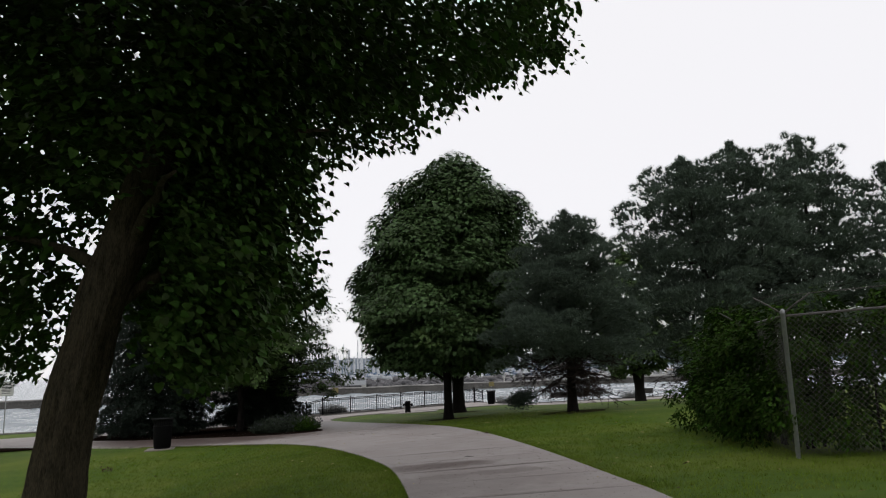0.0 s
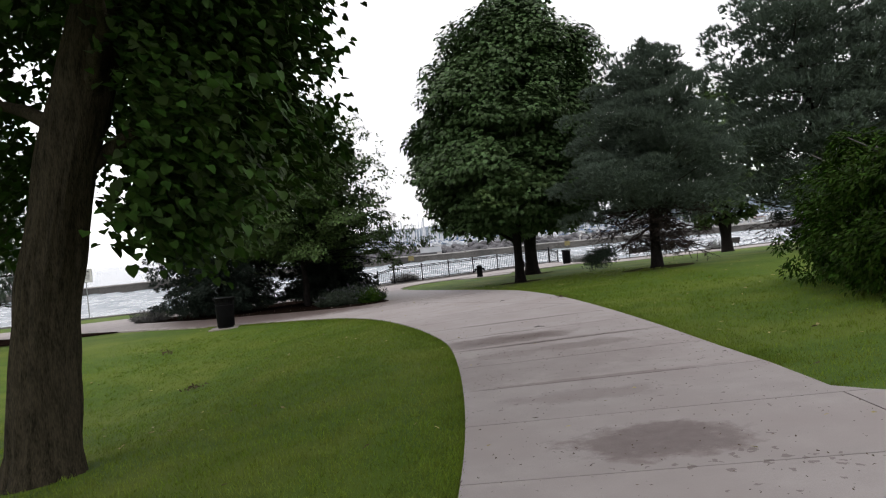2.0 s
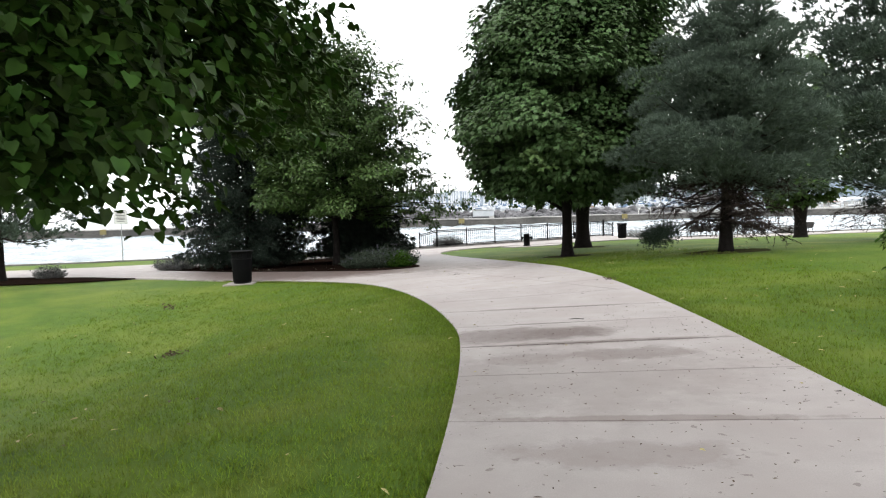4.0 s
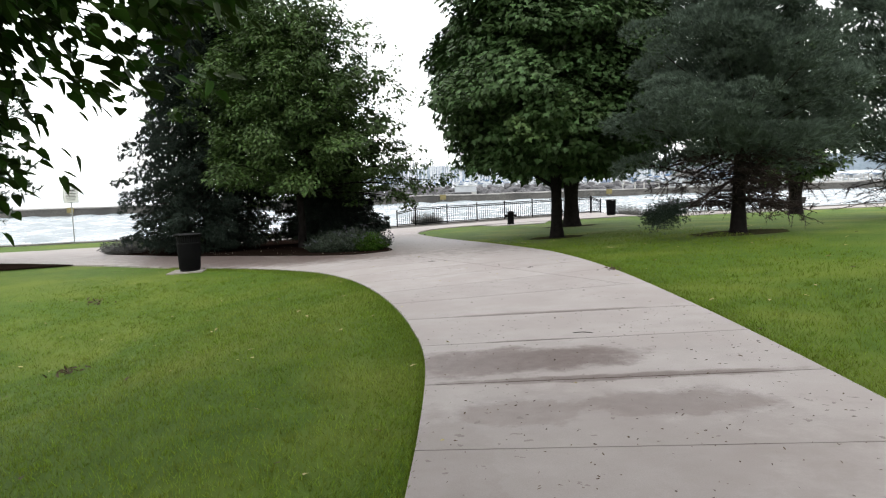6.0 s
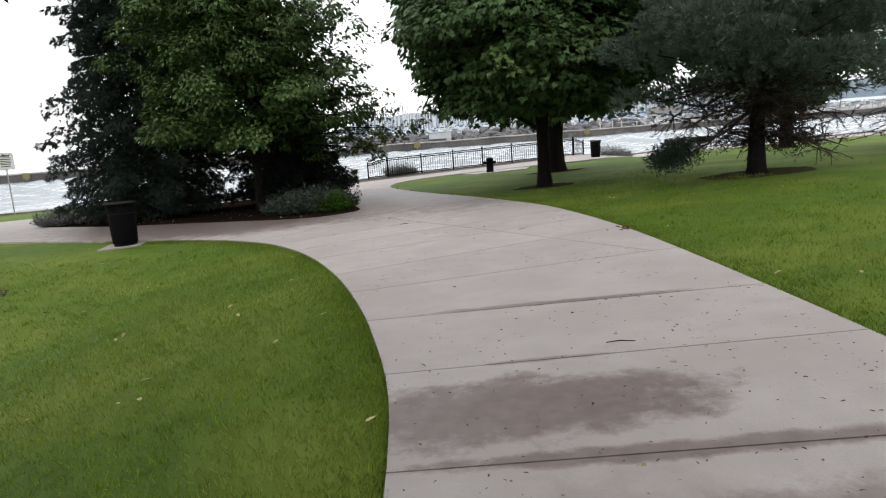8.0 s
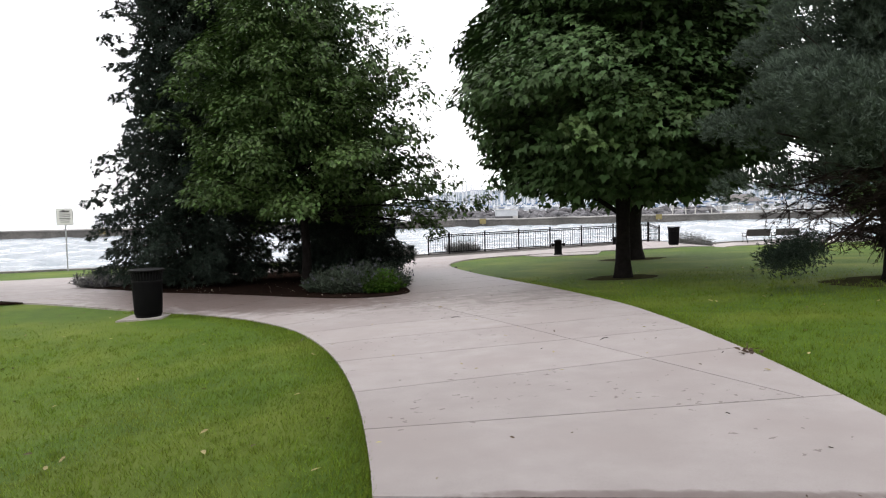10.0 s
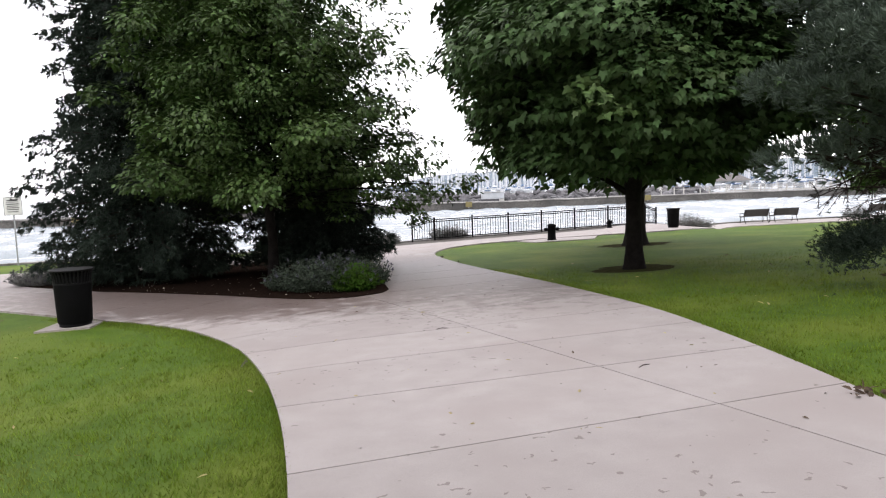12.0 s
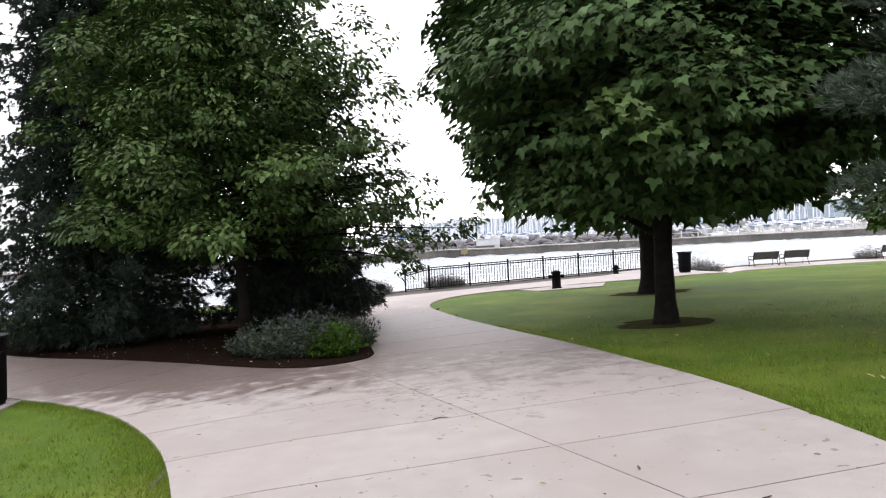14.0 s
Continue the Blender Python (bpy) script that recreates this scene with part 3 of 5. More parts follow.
# ---- trees ----
def limb_points(start, end, sag, n=7, jitter=0.1, seed=0):
    a, b = Vector(start), Vector(end)
    ln = (b - a).length
    out = []
    for i in range(n):
        t = i / (n - 1)
        p = a.lerp(b, t) + Vector((0, 0, sag * math.sin(math.pi * t)))
        w = jitter * ln * 0.25 * math.sin(math.pi * t)
        p += Vector((noise.noise(Vector((seed, t * 3, 1))), noise.noise(Vector((seed, t * 3, 5))), noise.noise(Vector((seed, t * 3, 9))))) * w
        out.append(p)
    return out


def add_branches(tree, specs, material, name="branch"):
    for i, (a, b, sag, r0, r1) in enumerate(specs):
        pts = limb_points(a, b, sag, seed=i * 1.7)
        v, f = tube(pts, [r0 + (r1 - r0) * k / 6 for k in range(7)], 7)
        shape(name, v, f, material, tree, smooth=True)


def clumped(centres, outward, per, spread, flat, droop):
    """Leaf places and turns round clump centres."""
    n = len(centres)
    c = np.repeat(centres, per, axis=0)
    o = np.repeat(unit(outward), per, axis=0)
    d = rng.normal(0, 1, (n * per, 3))
    d = d / np.maximum(np.linalg.norm(d, axis=1, keepdims=True), 1e-6) * rng.uniform(0.2, 1, (n * per, 1)) ** 0.5
    size = np.repeat(rng.uniform(0.7, 1.3, (n, 1)), per, axis=0)
    d = d * size * spread
    d[:, 2] *= flat
    r = np.hypot(d[:, 0], d[:, 1])
    d[:, 2] -= droop * r * r / spread
    pos = c + d
    up = np.array([0, 0, 1.0])
    normal = unit(o * 0.45 + up * 0.8 + rng.normal(0, 0.42, pos.shape))
    tip = unit(o * 0.6 + d / spread * 0.5 - up * 0.55 + rng.normal(0, 0.35, pos.shape))
    return pos, normal, tip


def lobed(centres, radii, density, flat, outward=None, droop=0.0):
    """Leaf places over the upper and outer faces of rounded lobes: place, normal and lobe number."""
    counts = np.maximum(6, (density * radii ** 2)).astype(int)
    idx = np.repeat(np.arange(len(centres)), counts)
    n = len(idx)
    d = unit(rng.normal(0, 1, (n, 3)) + np.array([0, 0, 0.45]) + (0 if outward is None else 0.4 * unit(outward)[idx]))
    r = radii[idx][:, None] * rng.uniform(0.72, 1.06, (n, 1))
    pos = centres[idx] + d * r * np.array([1, 1, flat])
    pos[:, 2] -= droop * (d[:, 0] ** 2 + d[:, 1] ** 2) * radii[idx]
    return pos, unit(d * np.array([1, 1, 1 / flat])), idx


def profile_r(u, table):
    xs, rs = zip(*table)
    return np.interp(u, xs, rs)


def broad_crown(n, z0, z1, table, centre, lobes=0.22, inner=0.35, seed=0.0):
    """Clump centres through the outer shell of a lobed crown of the profile (share of height, radius)."""
    u = rng.uniform(0, 1, n)
    keep = rng.uniform(0, 1, n) < np.maximum(profile_r(u, table), 0.3) / max(r for _, r in table)
    u = u[keep]
    az = rng.uniform(0, 2 * math.pi, len(u))
    r = profile_r(u, table)
    lob = np.array([noise.noise(Vector((math.cos(a) * 1.6 + seed, math.sin(a) * 1.6, k * 5.0))) for a, k in zip(az, u)])
    r = r * (1 + lobes * lob)
    shell = 1 - (rng.uniform(0, 1, len(u)) ** 1.7) * (1 - inner)
    x, y = r * shell * np.cos(az), r * shell * np.sin(az)
    z = z0 + (z1 - z0) * u + 0.25 * lob
    mid = np.array(centre)
    c = np.stack([x, y, z], 1) + mid
    out = np.stack([np.cos(az), np.sin(az), (u - 0.35) * 1.6], 1)
    return c, out


def trunk(tree, pts, radii, material, seg=16, label="", ridge=0.0):
    if ridge:
        fine_p, fine_r = [], []
        for (p, q), (r, s) in zip(zip(pts, pts[1:]), zip(radii, radii[1:])):
            k = max(1, int((q[2] - p[2]) / 0.16))
            for i in range(k):
                fine_p.append(Vector(p).lerp(Vector(q), i / k))
                fine_r.append(r + (s - r) * i / k)
        pts, radii = fine_p + [pts[-1]], fine_r + [radii[-1]]
    v, f = tube(pts, radii, seg, 0.18, 3.3, ridge)
    return shape("trunk", v, f, material, tree, label, smooth=True)


def maple(x, y, height, table, z0, n, leaf, label, trunk_r, per=62, seed=0.0, young=(), lean=0.0, bough=1.0, fill=1.0, foliage=MAPLE, boughs=0.25):
    gz = gh(x, y)
    t = base_empty("maple_tree", x, y, gz, label, "tree", "maples on the lawn")
    trunk(t, [(0, 0, -0.1), (0, 0, 0.05), (0.0, 0.0, 0.35), (0.0, 0, 1.2), (0.02, 0, 2.2), (0.1, 0, 4.0), (0.05, 0, height * 0.8)],
          [trunk_r * 1.75, trunk_r * 1.4, trunk_r * 1.1, trunk_r, trunk_r * 1.2, trunk_r * 0.6, 0.03], BARK)
    specs = []
    for i in range(12):
        a = i * 2.4 + 2.75 + seed
        h0 = 1.45 + 0.28 * i
        reach = float(profile_r((h0 + 1 - z0) / (height - z0), table)) * 0.8
        specs.append(((0, 0, h0), (reach * math.cos(a), reach * math.sin(a), h0 + 0.9 + 0.18 * i), 0.25, trunk_r * 0.42, 0.02))
    add_branches(t, specs, BARK)
    c, o = broad_crown(int(n * 0.5), z0, height, table, (0, 0, 0), 0.25, 0.3, seed + 4.1)
    pos, nor, tip = clumped(c * np.array([0.74, 0.74, 0.95]), o, per // 2, 0.6, 0.5, 0.5)
    big = np.full(len(pos), 1.35)
    # boughs: drooping shelves of leaves over the crown's face
    lc, lo = broad_crown(int(n * boughs), z0 + 0.2, height - 0.3, table, (0, 0, 0), 0.34, 0.8, seed + 7.7)
    lr = rng.uniform(0.42, 1.0, len(lc)) * bough
    lc = lc - unit(lo) * (lr * rng.uniform(0.45, 1.2, len(lc)))[:, None] * np.array([1, 1, 0.4])
    lp, ln, li = lobed(lc, lr, 560 * (0.106 / leaf) ** 2 / bough ** 2 * fill, 0.55, lo, 0.42)
    o2 = unit(lo * np.array([1, 1, 0.1]) + rng.normal(0, 0.45, lo.shape))[li]
    lt = o2 * 0.75 + ln * 0.25 + np.array([0, 0, -0.75]) + rng.normal(0, 0.28, ln.shape)
    lnn = ln * 0.45 + o2 * 0.35 + np.array([0, 0, 0.75]) + rng.normal(0, 0.24, ln.shape)
    pos, nor, tip = np.concatenate([pos, lp]), np.concatenate([nor, lnn]), np.concatenate([tip, lt])
    big = np.concatenate([big, np.ones(len(lp))])
    pos[:, 0] += lean * np.maximum(pos[:, 2] - z0, 0) / (height - z0)
    size = rng.uniform(0.75, 1.2, len(pos)) * leaf * big
    leaves("crown", pos, nor, tip, size, PALM, foliage, t, 0.12)
    for cx, cy, cz, k, r in young:
        cc = np.array([[cx - x, cy - y, cz - gz]]) + rng.normal(0, 1, (k, 3)) * np.array([r, 0.2, r * 0.4])
        pos, nor, tip = clumped(cc, np.tile([0, -1.0, 0.1], (k, 1)), 26, 0.3, 0.5, 0.6)
        leaves("spray", pos, nor, tip, rng.uniform(0.75, 1.2, len(pos)) * leaf, PALM, YOUNG, t, 0.12, "lighter young leaf spray")["kind"] = "stuff"
    return t


maple(6.2, 27.75, 11.1, [(0, 2.5), (0.08, 3.55), (0.2, 4.0), (0.4, 3.92), (0.6, 3.4), (0.8, 2.42), (0.93, 1.5), (1, 0.5)], 2.1, 1900, 0.13,
      "broad round-crowned maple with dark green leaves on the lawn", 0.152, bough=1.08, boughs=0.235, fill=1.15, young=((4.75, 24.0, 2.75, 4, 0.28), (5.7, 24.0, 3.2, 4, 0.25)), lean=0.5)
maple(8.55, 35.8, 10.4, [(0, 2.8), (0.1, 3.9), (0.3, 4.4), (0.5, 4.0), (0.75, 2.6), (0.92, 1.3), (1, 0.4)], 2.35, 500, 0.21,
      "second maple of the lawn, partly hidden by its neighbour", 0.28, 50, 2.2)
maple(25.8, 49.0, 13.0, [(0, 2.2), (0.1, 3.6), (0.35, 4.3), (0.6, 3.8), (0.85, 2.2), (1, 0.5)], 2.6, 420, 0.27,
      "far light green broad-leaved tree beside the benches", 0.36, 40, 5.1, bough=1.3, foliage=CHERRY)


def pine(x, y, height, spread, z0, label, trunk_r, lean=0.0, tiers=15, seed=0, dead=True, tufts=9000, count=14, full=0.55, needle=0.17, wide=0.02, pads=(), sprays=()):
    """A pine: whorls of upswept branches, each carrying plates of needle tufts."""
    gz = gh(x, y)
    t = base_empty("pine_tree", x, y, gz, label, "tree", "pines on the lawn")
    trunk(t, [(0, 0, -0.1), (0, 0, 0.1), (0, 0, 0.6), (lean * 0.3, 0, height * 0.35), (lean * 0.7, 0, height * 0.7), (lean, 0, height)],
          [trunk_r * 1.6, trunk_r * 1.25, trunk_r, trunk_r * 0.75, trunk_r * 0.4, 0.02], BARK, 12)
    rs = np.random.default_rng(seed + 20)
    spots, ways, weight, twigs = [], [], [], []
    for i in range(tiers):
        u = i / (tiers - 1)
        h = z0 + (height - z0) * u
        arms = int(rs.integers(6, 9)) if u < 0.85 else 5
        for k in range(arms):
            a = 2 * math.pi * (k + rs.uniform(-0.3, 0.3)) / arms + i * 1.3
            r = (spread * (1 - u) ** full * (0.8 + 0.2 * min(1, u * 6)) + 0.3) * rs.uniform(0.6, 1.12)
            axis = np.array([lean * h / height, 0, h])
            end = axis + np.array([r * math.cos(a), r * math.sin(a), r * (0.05 + 0.4 * u) + rs.uniform(-0.3, 0.25)])
            pts = limb_points(axis, end, -0.12 * r, 7, 0.3, i * 7 + k)
            twigs.append(tube(pts, [0.024 * (1 - 0.85 * q / 6) * (1.2 - u) + 0.004 for q in range(7)], 5))
            for s in ((0.3, 0.62, 0.95) if r > 1.0 else (0.45, 0.95)):
                c = np.array(axis) + (end - axis) * (s + rs.uniform(-0.12, 0.08)) + rs.normal(0, 0.12, 3)
                spots.append(c)
                ways.append(unit((end - axis)[None])[0])
                weight.append((0.30 + 0.17 * r) * rs.uniform(0.7, 1.25))
    for px, py, pz, pr in pads:
        for k in range(4):
            spots.append(np.array([px, py, pz]) + rs.normal(0, 0.42, 3) * np.array([1, 1, 0.4]) * pr)
            ways.append(unit(np.array([[px, py, 0.2]]))[0])
            weight.append(pr * rs.uniform(0.5, 0.85))
        twigs.append(tube(limb_points((lean * pz / height, 0, pz - 0.3), (px, py, pz), -0.1, 7, 0.3, px), [0.035 - 0.004 * q for q in range(7)], 5))
    spots, ways, weight = np.array(spots), np.array(ways), np.array(weight)
    tips, nrm, li = lobed(spots, weight, tufts / np.sum(weight ** 2), 0.42, ways)
    tips = tips + rs.normal(0, 0.03, tips.shape)
    dirs = nrm * 0.5 + ways[li] * 0.6 + np.array([0, 0, 0.45])
    k = 260
    lead = np.stack([rs.normal(lean, 0.07, k), rs.normal(0, 0.07, k), rs.uniform(height - 0.5, height + 0.55, k)], 1)
    tips, dirs = np.concatenate([tips, lead]), np.concatenate([dirs, np.tile([0, 0, 1.0], (k, 1)) + rs.normal(0, 0.5, (k, 3))])
    if dead:
        extra, exw, dry, dryw = [], [], [], []
        for k in range(58):
            a, h = rs.uniform(0, 6.28), rs.uniform(0.55, z0 + 0.3)
            r = rs.uniform(0.9, spread * 0.95)
            end = Vector((r * math.cos(a), r * math.sin(a), max(0.15, h - 0.35 * r * rs.uniform(0.2, 0.9))))
            pts = limb_points((0, 0, h), end, 0.12, 7, 0.5, k)
            twigs.append(tube(pts, [0.022 * (1 - q / 7) + 0.004 for q in range(7)], 4))
            for q in range(24):
                s = rs.uniform(0.25, 1)
                p = pts[min(int(s * 6), 5)].lerp(pts[min(int(s * 6) + 1, 6)], 0.5)
                e = p + Vector((rs.normal(0, 0.25), rs.normal(0, 0.25), rs.normal(-0.05, 0.15)))
                twigs.append(tube([p, p.lerp(e, 0.5) + Vector((0, 0, 0.03)), e], [0.009, 0.007, 0.004], 3))
                for w in (0.4, 0.7, 1.0):
                    dry.append(np.array(p.lerp(e, w)))
                    dryw.append(np.array(e - p))
        for c in sprays:
            twigs.append(tube(limb_points((0, 0, c[2] + 0.75), c, -0.05, 7, 0.5, c[0] * 3), [0.026 - 0.003 * q for q in range(7)], 5))
            for q in range(650):
                extra.append(np.array(c) + rs.normal(0, 1, 3) * np.array([0.15, 0.17, 0.13]))
                exw.append(np.array([c[0] * 0.3, c[1] * 0.3, 0.3]))
        needles("low_spray", np.array(extra), np.array(exw), 10, 0.06, 0.009, SPRUCE, t, 0.7)["kind"] = "stuff"
        tagged(needles("twig_mass", np.array(dry), np.array(dryw), 8, 0.085, 0.008, TWIG, t, 0.6, "fine dead brown twigs"), kind="stuff")
    v, f = join_tubes(twigs)
    shape("branchwork", v, f, TWIG, t, "bare grey-brown lower branches" if dead else "", smooth=True)
    needles("crown", tips, dirs, count, needle, wide, PINE, t, 0.42)
    return t


pine(9.5, 22.9, 6.5, 2.3, 1.85, "dark blue-green pine with bare lower twigs on the lawn", 0.15, 0.1, 13, 1, True, 30000, 13, 0.6, 0.125, 0.0175,
     pads=((-1.8, -1.2, 2.7, 1.0), (-1.0, -1.7, 2.55, 0.8), (-2.6, -0.5, 2.5, 0.7), (-1.7, -0.8, 4.5, 0.8), (-0.9, -1.3, 4.4, 0.75), (0.95, -0.3, 4.9, 0.7), (1.5, -0.9, 3.3, 0.8)),
     sprays=((-1.95, -0.5, 0.5), (-1.75, -0.55, 0.58), (-2.15, -0.45, 0.45)))
FAR_PINE = "tall dark pine of a group beyond the fence"
pine(18.6, 27.2, 10.2, 4.0, 1.9, FAR_PINE, 0.24, -1.4, 11, 2, True, 15000, 9, 0.42, 0.22, 0.042,
     pads=((-2.9, -0.5, 6.2, 1.0), (-3.2, -1.2, 4.0, 1.2), (-3.0, -1.5, 2.5, 1.1), (-2.2, -1.8, 8.2, 1.1)), sprays=((-2.4, -1.2, 0.7), (-2.0, -1.5, 1.0), (-2.8, -0.8, 1.3), (-1.6, -1.6, 0.6)))
pine(20.9, 28.2, 11.4, 4.2, 2.2, FAR_PINE, 0.24, -0.4, 11, 3, False, 15000, 9, 0.4, 0.22, 0.042, pads=((-1.0, -1.5, 9.6, 1.1), (0.6, -1.2, 9.2, 1.2)))
pine(25.0, 29.0, 12.2, 4.0, 2.2, FAR_PINE, 0.24, 0.0, 11, 4, False, 15000, 9, 0.45, 0.22, 0.042)
pine(30.0, 29.0, 11.0, 4.2, 2.2, FAR_PINE, 0.24, 0.0, 10, 6, False, 11000, 9, 0.4, 0.24, 0.046)
pine(-13.7, 29.3, 7.6, 3.2, 1.6, "dark pine in the mulch bed beside the walkway", 0.2, 0.2, 13, 5, False, 9500, 10, 0.55, 0.18, 0.028)


def spruce(x, y, height, spread, label, trunk_r=0.2, seed=0, dense=1.0, tiers=24, taper=0.9):
    gz = gh(x, y)
    t = base_empty("spruce_tree", x, y, gz, label, "tree")
    trunk(t, [(0, 0, -0.1), (0, 0, 0.3), (0, 0, height * 0.5), (0, 0, height)], [trunk_r * 1.4, trunk_r, trunk_r * 0.6, 0.02], BARK, 10)
    rs = np.random.default_rng(seed + 40)
    tips, ways, twigs = [], [], []
    for i in range(tiers):
        u = i / tiers
        h = 0.45 + (height - 0.5) * u
        count = 10 if u < 0.6 else 8
        for k in range(count):
            a = 2 * math.pi * (k + rs.uniform(-0.35, 0.35)) / count + i * 0.9
            r = (spread * min(1.0, 1.15 * (1 - u)) ** taper * (0.86 + 0.14 * min(1, u * 8)) + 0.15) * rs.uniform(0.66, 1.1)
            ax = np.array([0, 0, h])
            end = ax + np.array([r * math.cos(a), r * math.sin(a), -0.28 * r + 0.25 * r * u + rs.uniform(-0.1, 0.15)])
            pts = [Vector(ax), Vector(ax * 0.5 + end * 0.5 + np.array([0, 0, -0.06 * r])), Vector(end + np.array([0, 0, 0.1]))]
            twigs.append(tube(pts, [0.03, 0.018, 0.006], 4))
            m = int((14 + 26 * r) * dense)
            s = rs.uniform(0.06, 1.05, m) ** 0.7
            sidew = np.array([-math.sin(a), math.cos(a), 0])
            wob = rs.normal(0, 1, m) * 0.22 * (1.2 - s) * r * 0.6 + rs.normal(0, 0.07, m)
            p = ax + (end - ax) * s[:, None] + sidew * wob[:, None]
            p[:, 2] = np.maximum(p[:, 2], 0.35) - np.abs(wob) * 0.5 + rs.uniform(0, 0.42, m) * (1.15 - 0.6 * s)
            tips.append(p)
            ways.append(np.tile(unit((end - ax)[None])[0], (m, 1)) * 0.6 + sidew * np.sign(wob)[:, None] * 0.5 + np.array([0, 0, -0.55]))
    n = int(420 * height)
    u = rs.uniform(0, 0.95, n)
    a, q = rs.uniform(0, 6.28, n), np.sqrt(rs.uniform(0.05, 0.5, n)) * (spread * np.minimum(1.0, 1.15 * (1 - u)) ** taper)
    inner = np.stack([q * np.cos(a), q * np.sin(a), 0.15 + (height - 0.3) * u], 1)
    needles("inner_mass", inner, np.stack([np.cos(a), np.sin(a), np.full(n, -0.6)], 1), 8, 0.22, 0.045, SPRUCE, t, 0.6)["kind"] = "stuff"
    v, f = join_tubes(twigs)
    shape("branchwork", v, f, TWIG, t, smooth=True)
    needles("crown", np.concatenate(tips), np.concatenate(ways), 14, 0.16, 0.022, SPRUCE, t, 0.45)
    return t


spruce(-5.7, 33.0, 15.5, 2.85, "tall dark spruce with drooping boughs in the mulch bed", 0.22, 1, 1.25, 38, 0.55)
spruce(-1.3, 34.2, 4.6, 2.1, "smaller dark spruce behind the cherry tree", 0.12, 2, 1.2, 20)


def cherry(x, y):
    gz = gh(x, y) + 0.05
    t = base_empty("cherry_tree", x, y, gz, "spreading light green deciduous tree in the mulch bed", "tree")
    trunk(t, [(0, 0, -0.1), (0, 0, 0.1), (0.02, 0, 0.9), (-0.05, 0, 2.2), (0.05, 0, 4.5), (0.2, 0, 8.3)], [0.19, 0.15, 0.125, 0.115, 0.07, 0.02], BARK, 12)
    rs = np.random.default_rng(9)
    cen, out, lobes_c, lobes_r, lobes_o = [], [], [], [], []
    twigs = []
    for i in range(114):
        u = (i + 0.5) / 90 if i < 90 else rs.uniform(0.0, 0.62)
        h = 2.1 + 5.9 * u
        a = i * 2.39996 if i < 90 else rs.uniform(-0.75, 0.6)
        r = (4.75 - 2.9 * u ** 1.6) * rs.uniform(0.7, 1.05) * (1 - 0.10 * math.sin(a) + 0.08 * math.cos(a))
        r = r if i < 90 else rs.uniform(3.5, 4.7) - 1.3 * u
        r *= (1 - 0.42 * u * max(0.0, math.cos(a))) * (1 - 0.45 * max(0.0, 1 - u) ** 3 * max(0.0, -math.cos(a)))
        rise = r * (0.10 + 0.75 * u) * rs.uniform(0.7, 1.1) - 0.35 * (1 - u) - (0.75 * (1 - u) if i >= 90 else 0)
        end = np.array([r * math.cos(a), r * math.sin(a), h + rise])
        pts = limb_points((0, 0, h * 0.8), end, 0.18 * r * 0.3, 7, 0.25, i)
        twigs.append(tube(pts, [0.04 * (1 - 0.9 * q / 6) * (1.15 - u) for q in range(7)], 5))
        for s in ((0.4, 0.7, 0.96) if i < 90 else (0.5, 0.66, 0.82, 1.0)):
            k = min(int(s * 6), 5)
            lobes_c.append(np.array(pts[k].lerp(pts[k + 1], s * 6 - k)) + rs.normal(0, 0.12, 3))
            lobes_r.append(rs.uniform(0.42, 0.92) * (1.15 - 0.35 * s) * (1.0 if i < 90 and math.cos(a) < 0.55 else 0.55))
            lobes_o.append([math.cos(a), math.sin(a), 0.2])
        for q in range(int((4.4 if i < 90 else 1.8) * r)):
            s = 0.14 + 0.89 * rs.uniform() ** 0.7
            k = min(int(s * 6), 5)
            p = np.array(pts[k].lerp(pts[k + 1], s * 6 - k))
            cen.append(p + rs.normal(0, 1, 3) * np.array([0.42, 0.42, 0.2]) * (0.3 + 0.3 * r * s * 0.5))
            out.append(np.array([math.cos(a), math.sin(a), 0.1]) + rs.normal(0, 0.3, 3))
    for i in range(330):
        a, r, h = rs.uniform(0, 6.28), 2.9 * math.sqrt(rs.uniform(0.02, 1)), rs.uniform(2.6, 7.6)
        r *= 1 - 0.55 * max(0, (h - 4.5) / 3.1)
        cen.append(np.array([r * math.cos(a), r * math.sin(a), h]))
        out.append(np.array([math.cos(a), math.sin(a), 0.2]))
    v, f = join_tubes(twigs)
    shape("branchwork", v, f, BARK, t, smooth=True)
    pos, nor, tip = clumped(np.array(cen), np.array(out), 27, 0.26, 0.55, 0.8)
    tip[:, 2] -= 0.4
    lp, ln, li = lobed(np.array(lobes_c), np.array(lobes_r), 640, 0.5, np.array(lobes_o), 0.35)
    pos = np.concatenate([pos, lp])
    nor = np.concatenate([nor, ln * 0.5 + np.array([0, 0, 0.75]) + rng.normal(0, 0.2, ln.shape)])
    tip = np.concatenate([tip, ln * 0.6 + np.array([0, 0, -0.9]) + rng.normal(0, 0.35, ln.shape)])
    leaves("crown", pos, nor, tip, rng.uniform(0.75, 1.2, len(pos)) * 0.118, BROAD, CHERRY, t, 0.2)
    return t


cherry(-2.05, 31.45)


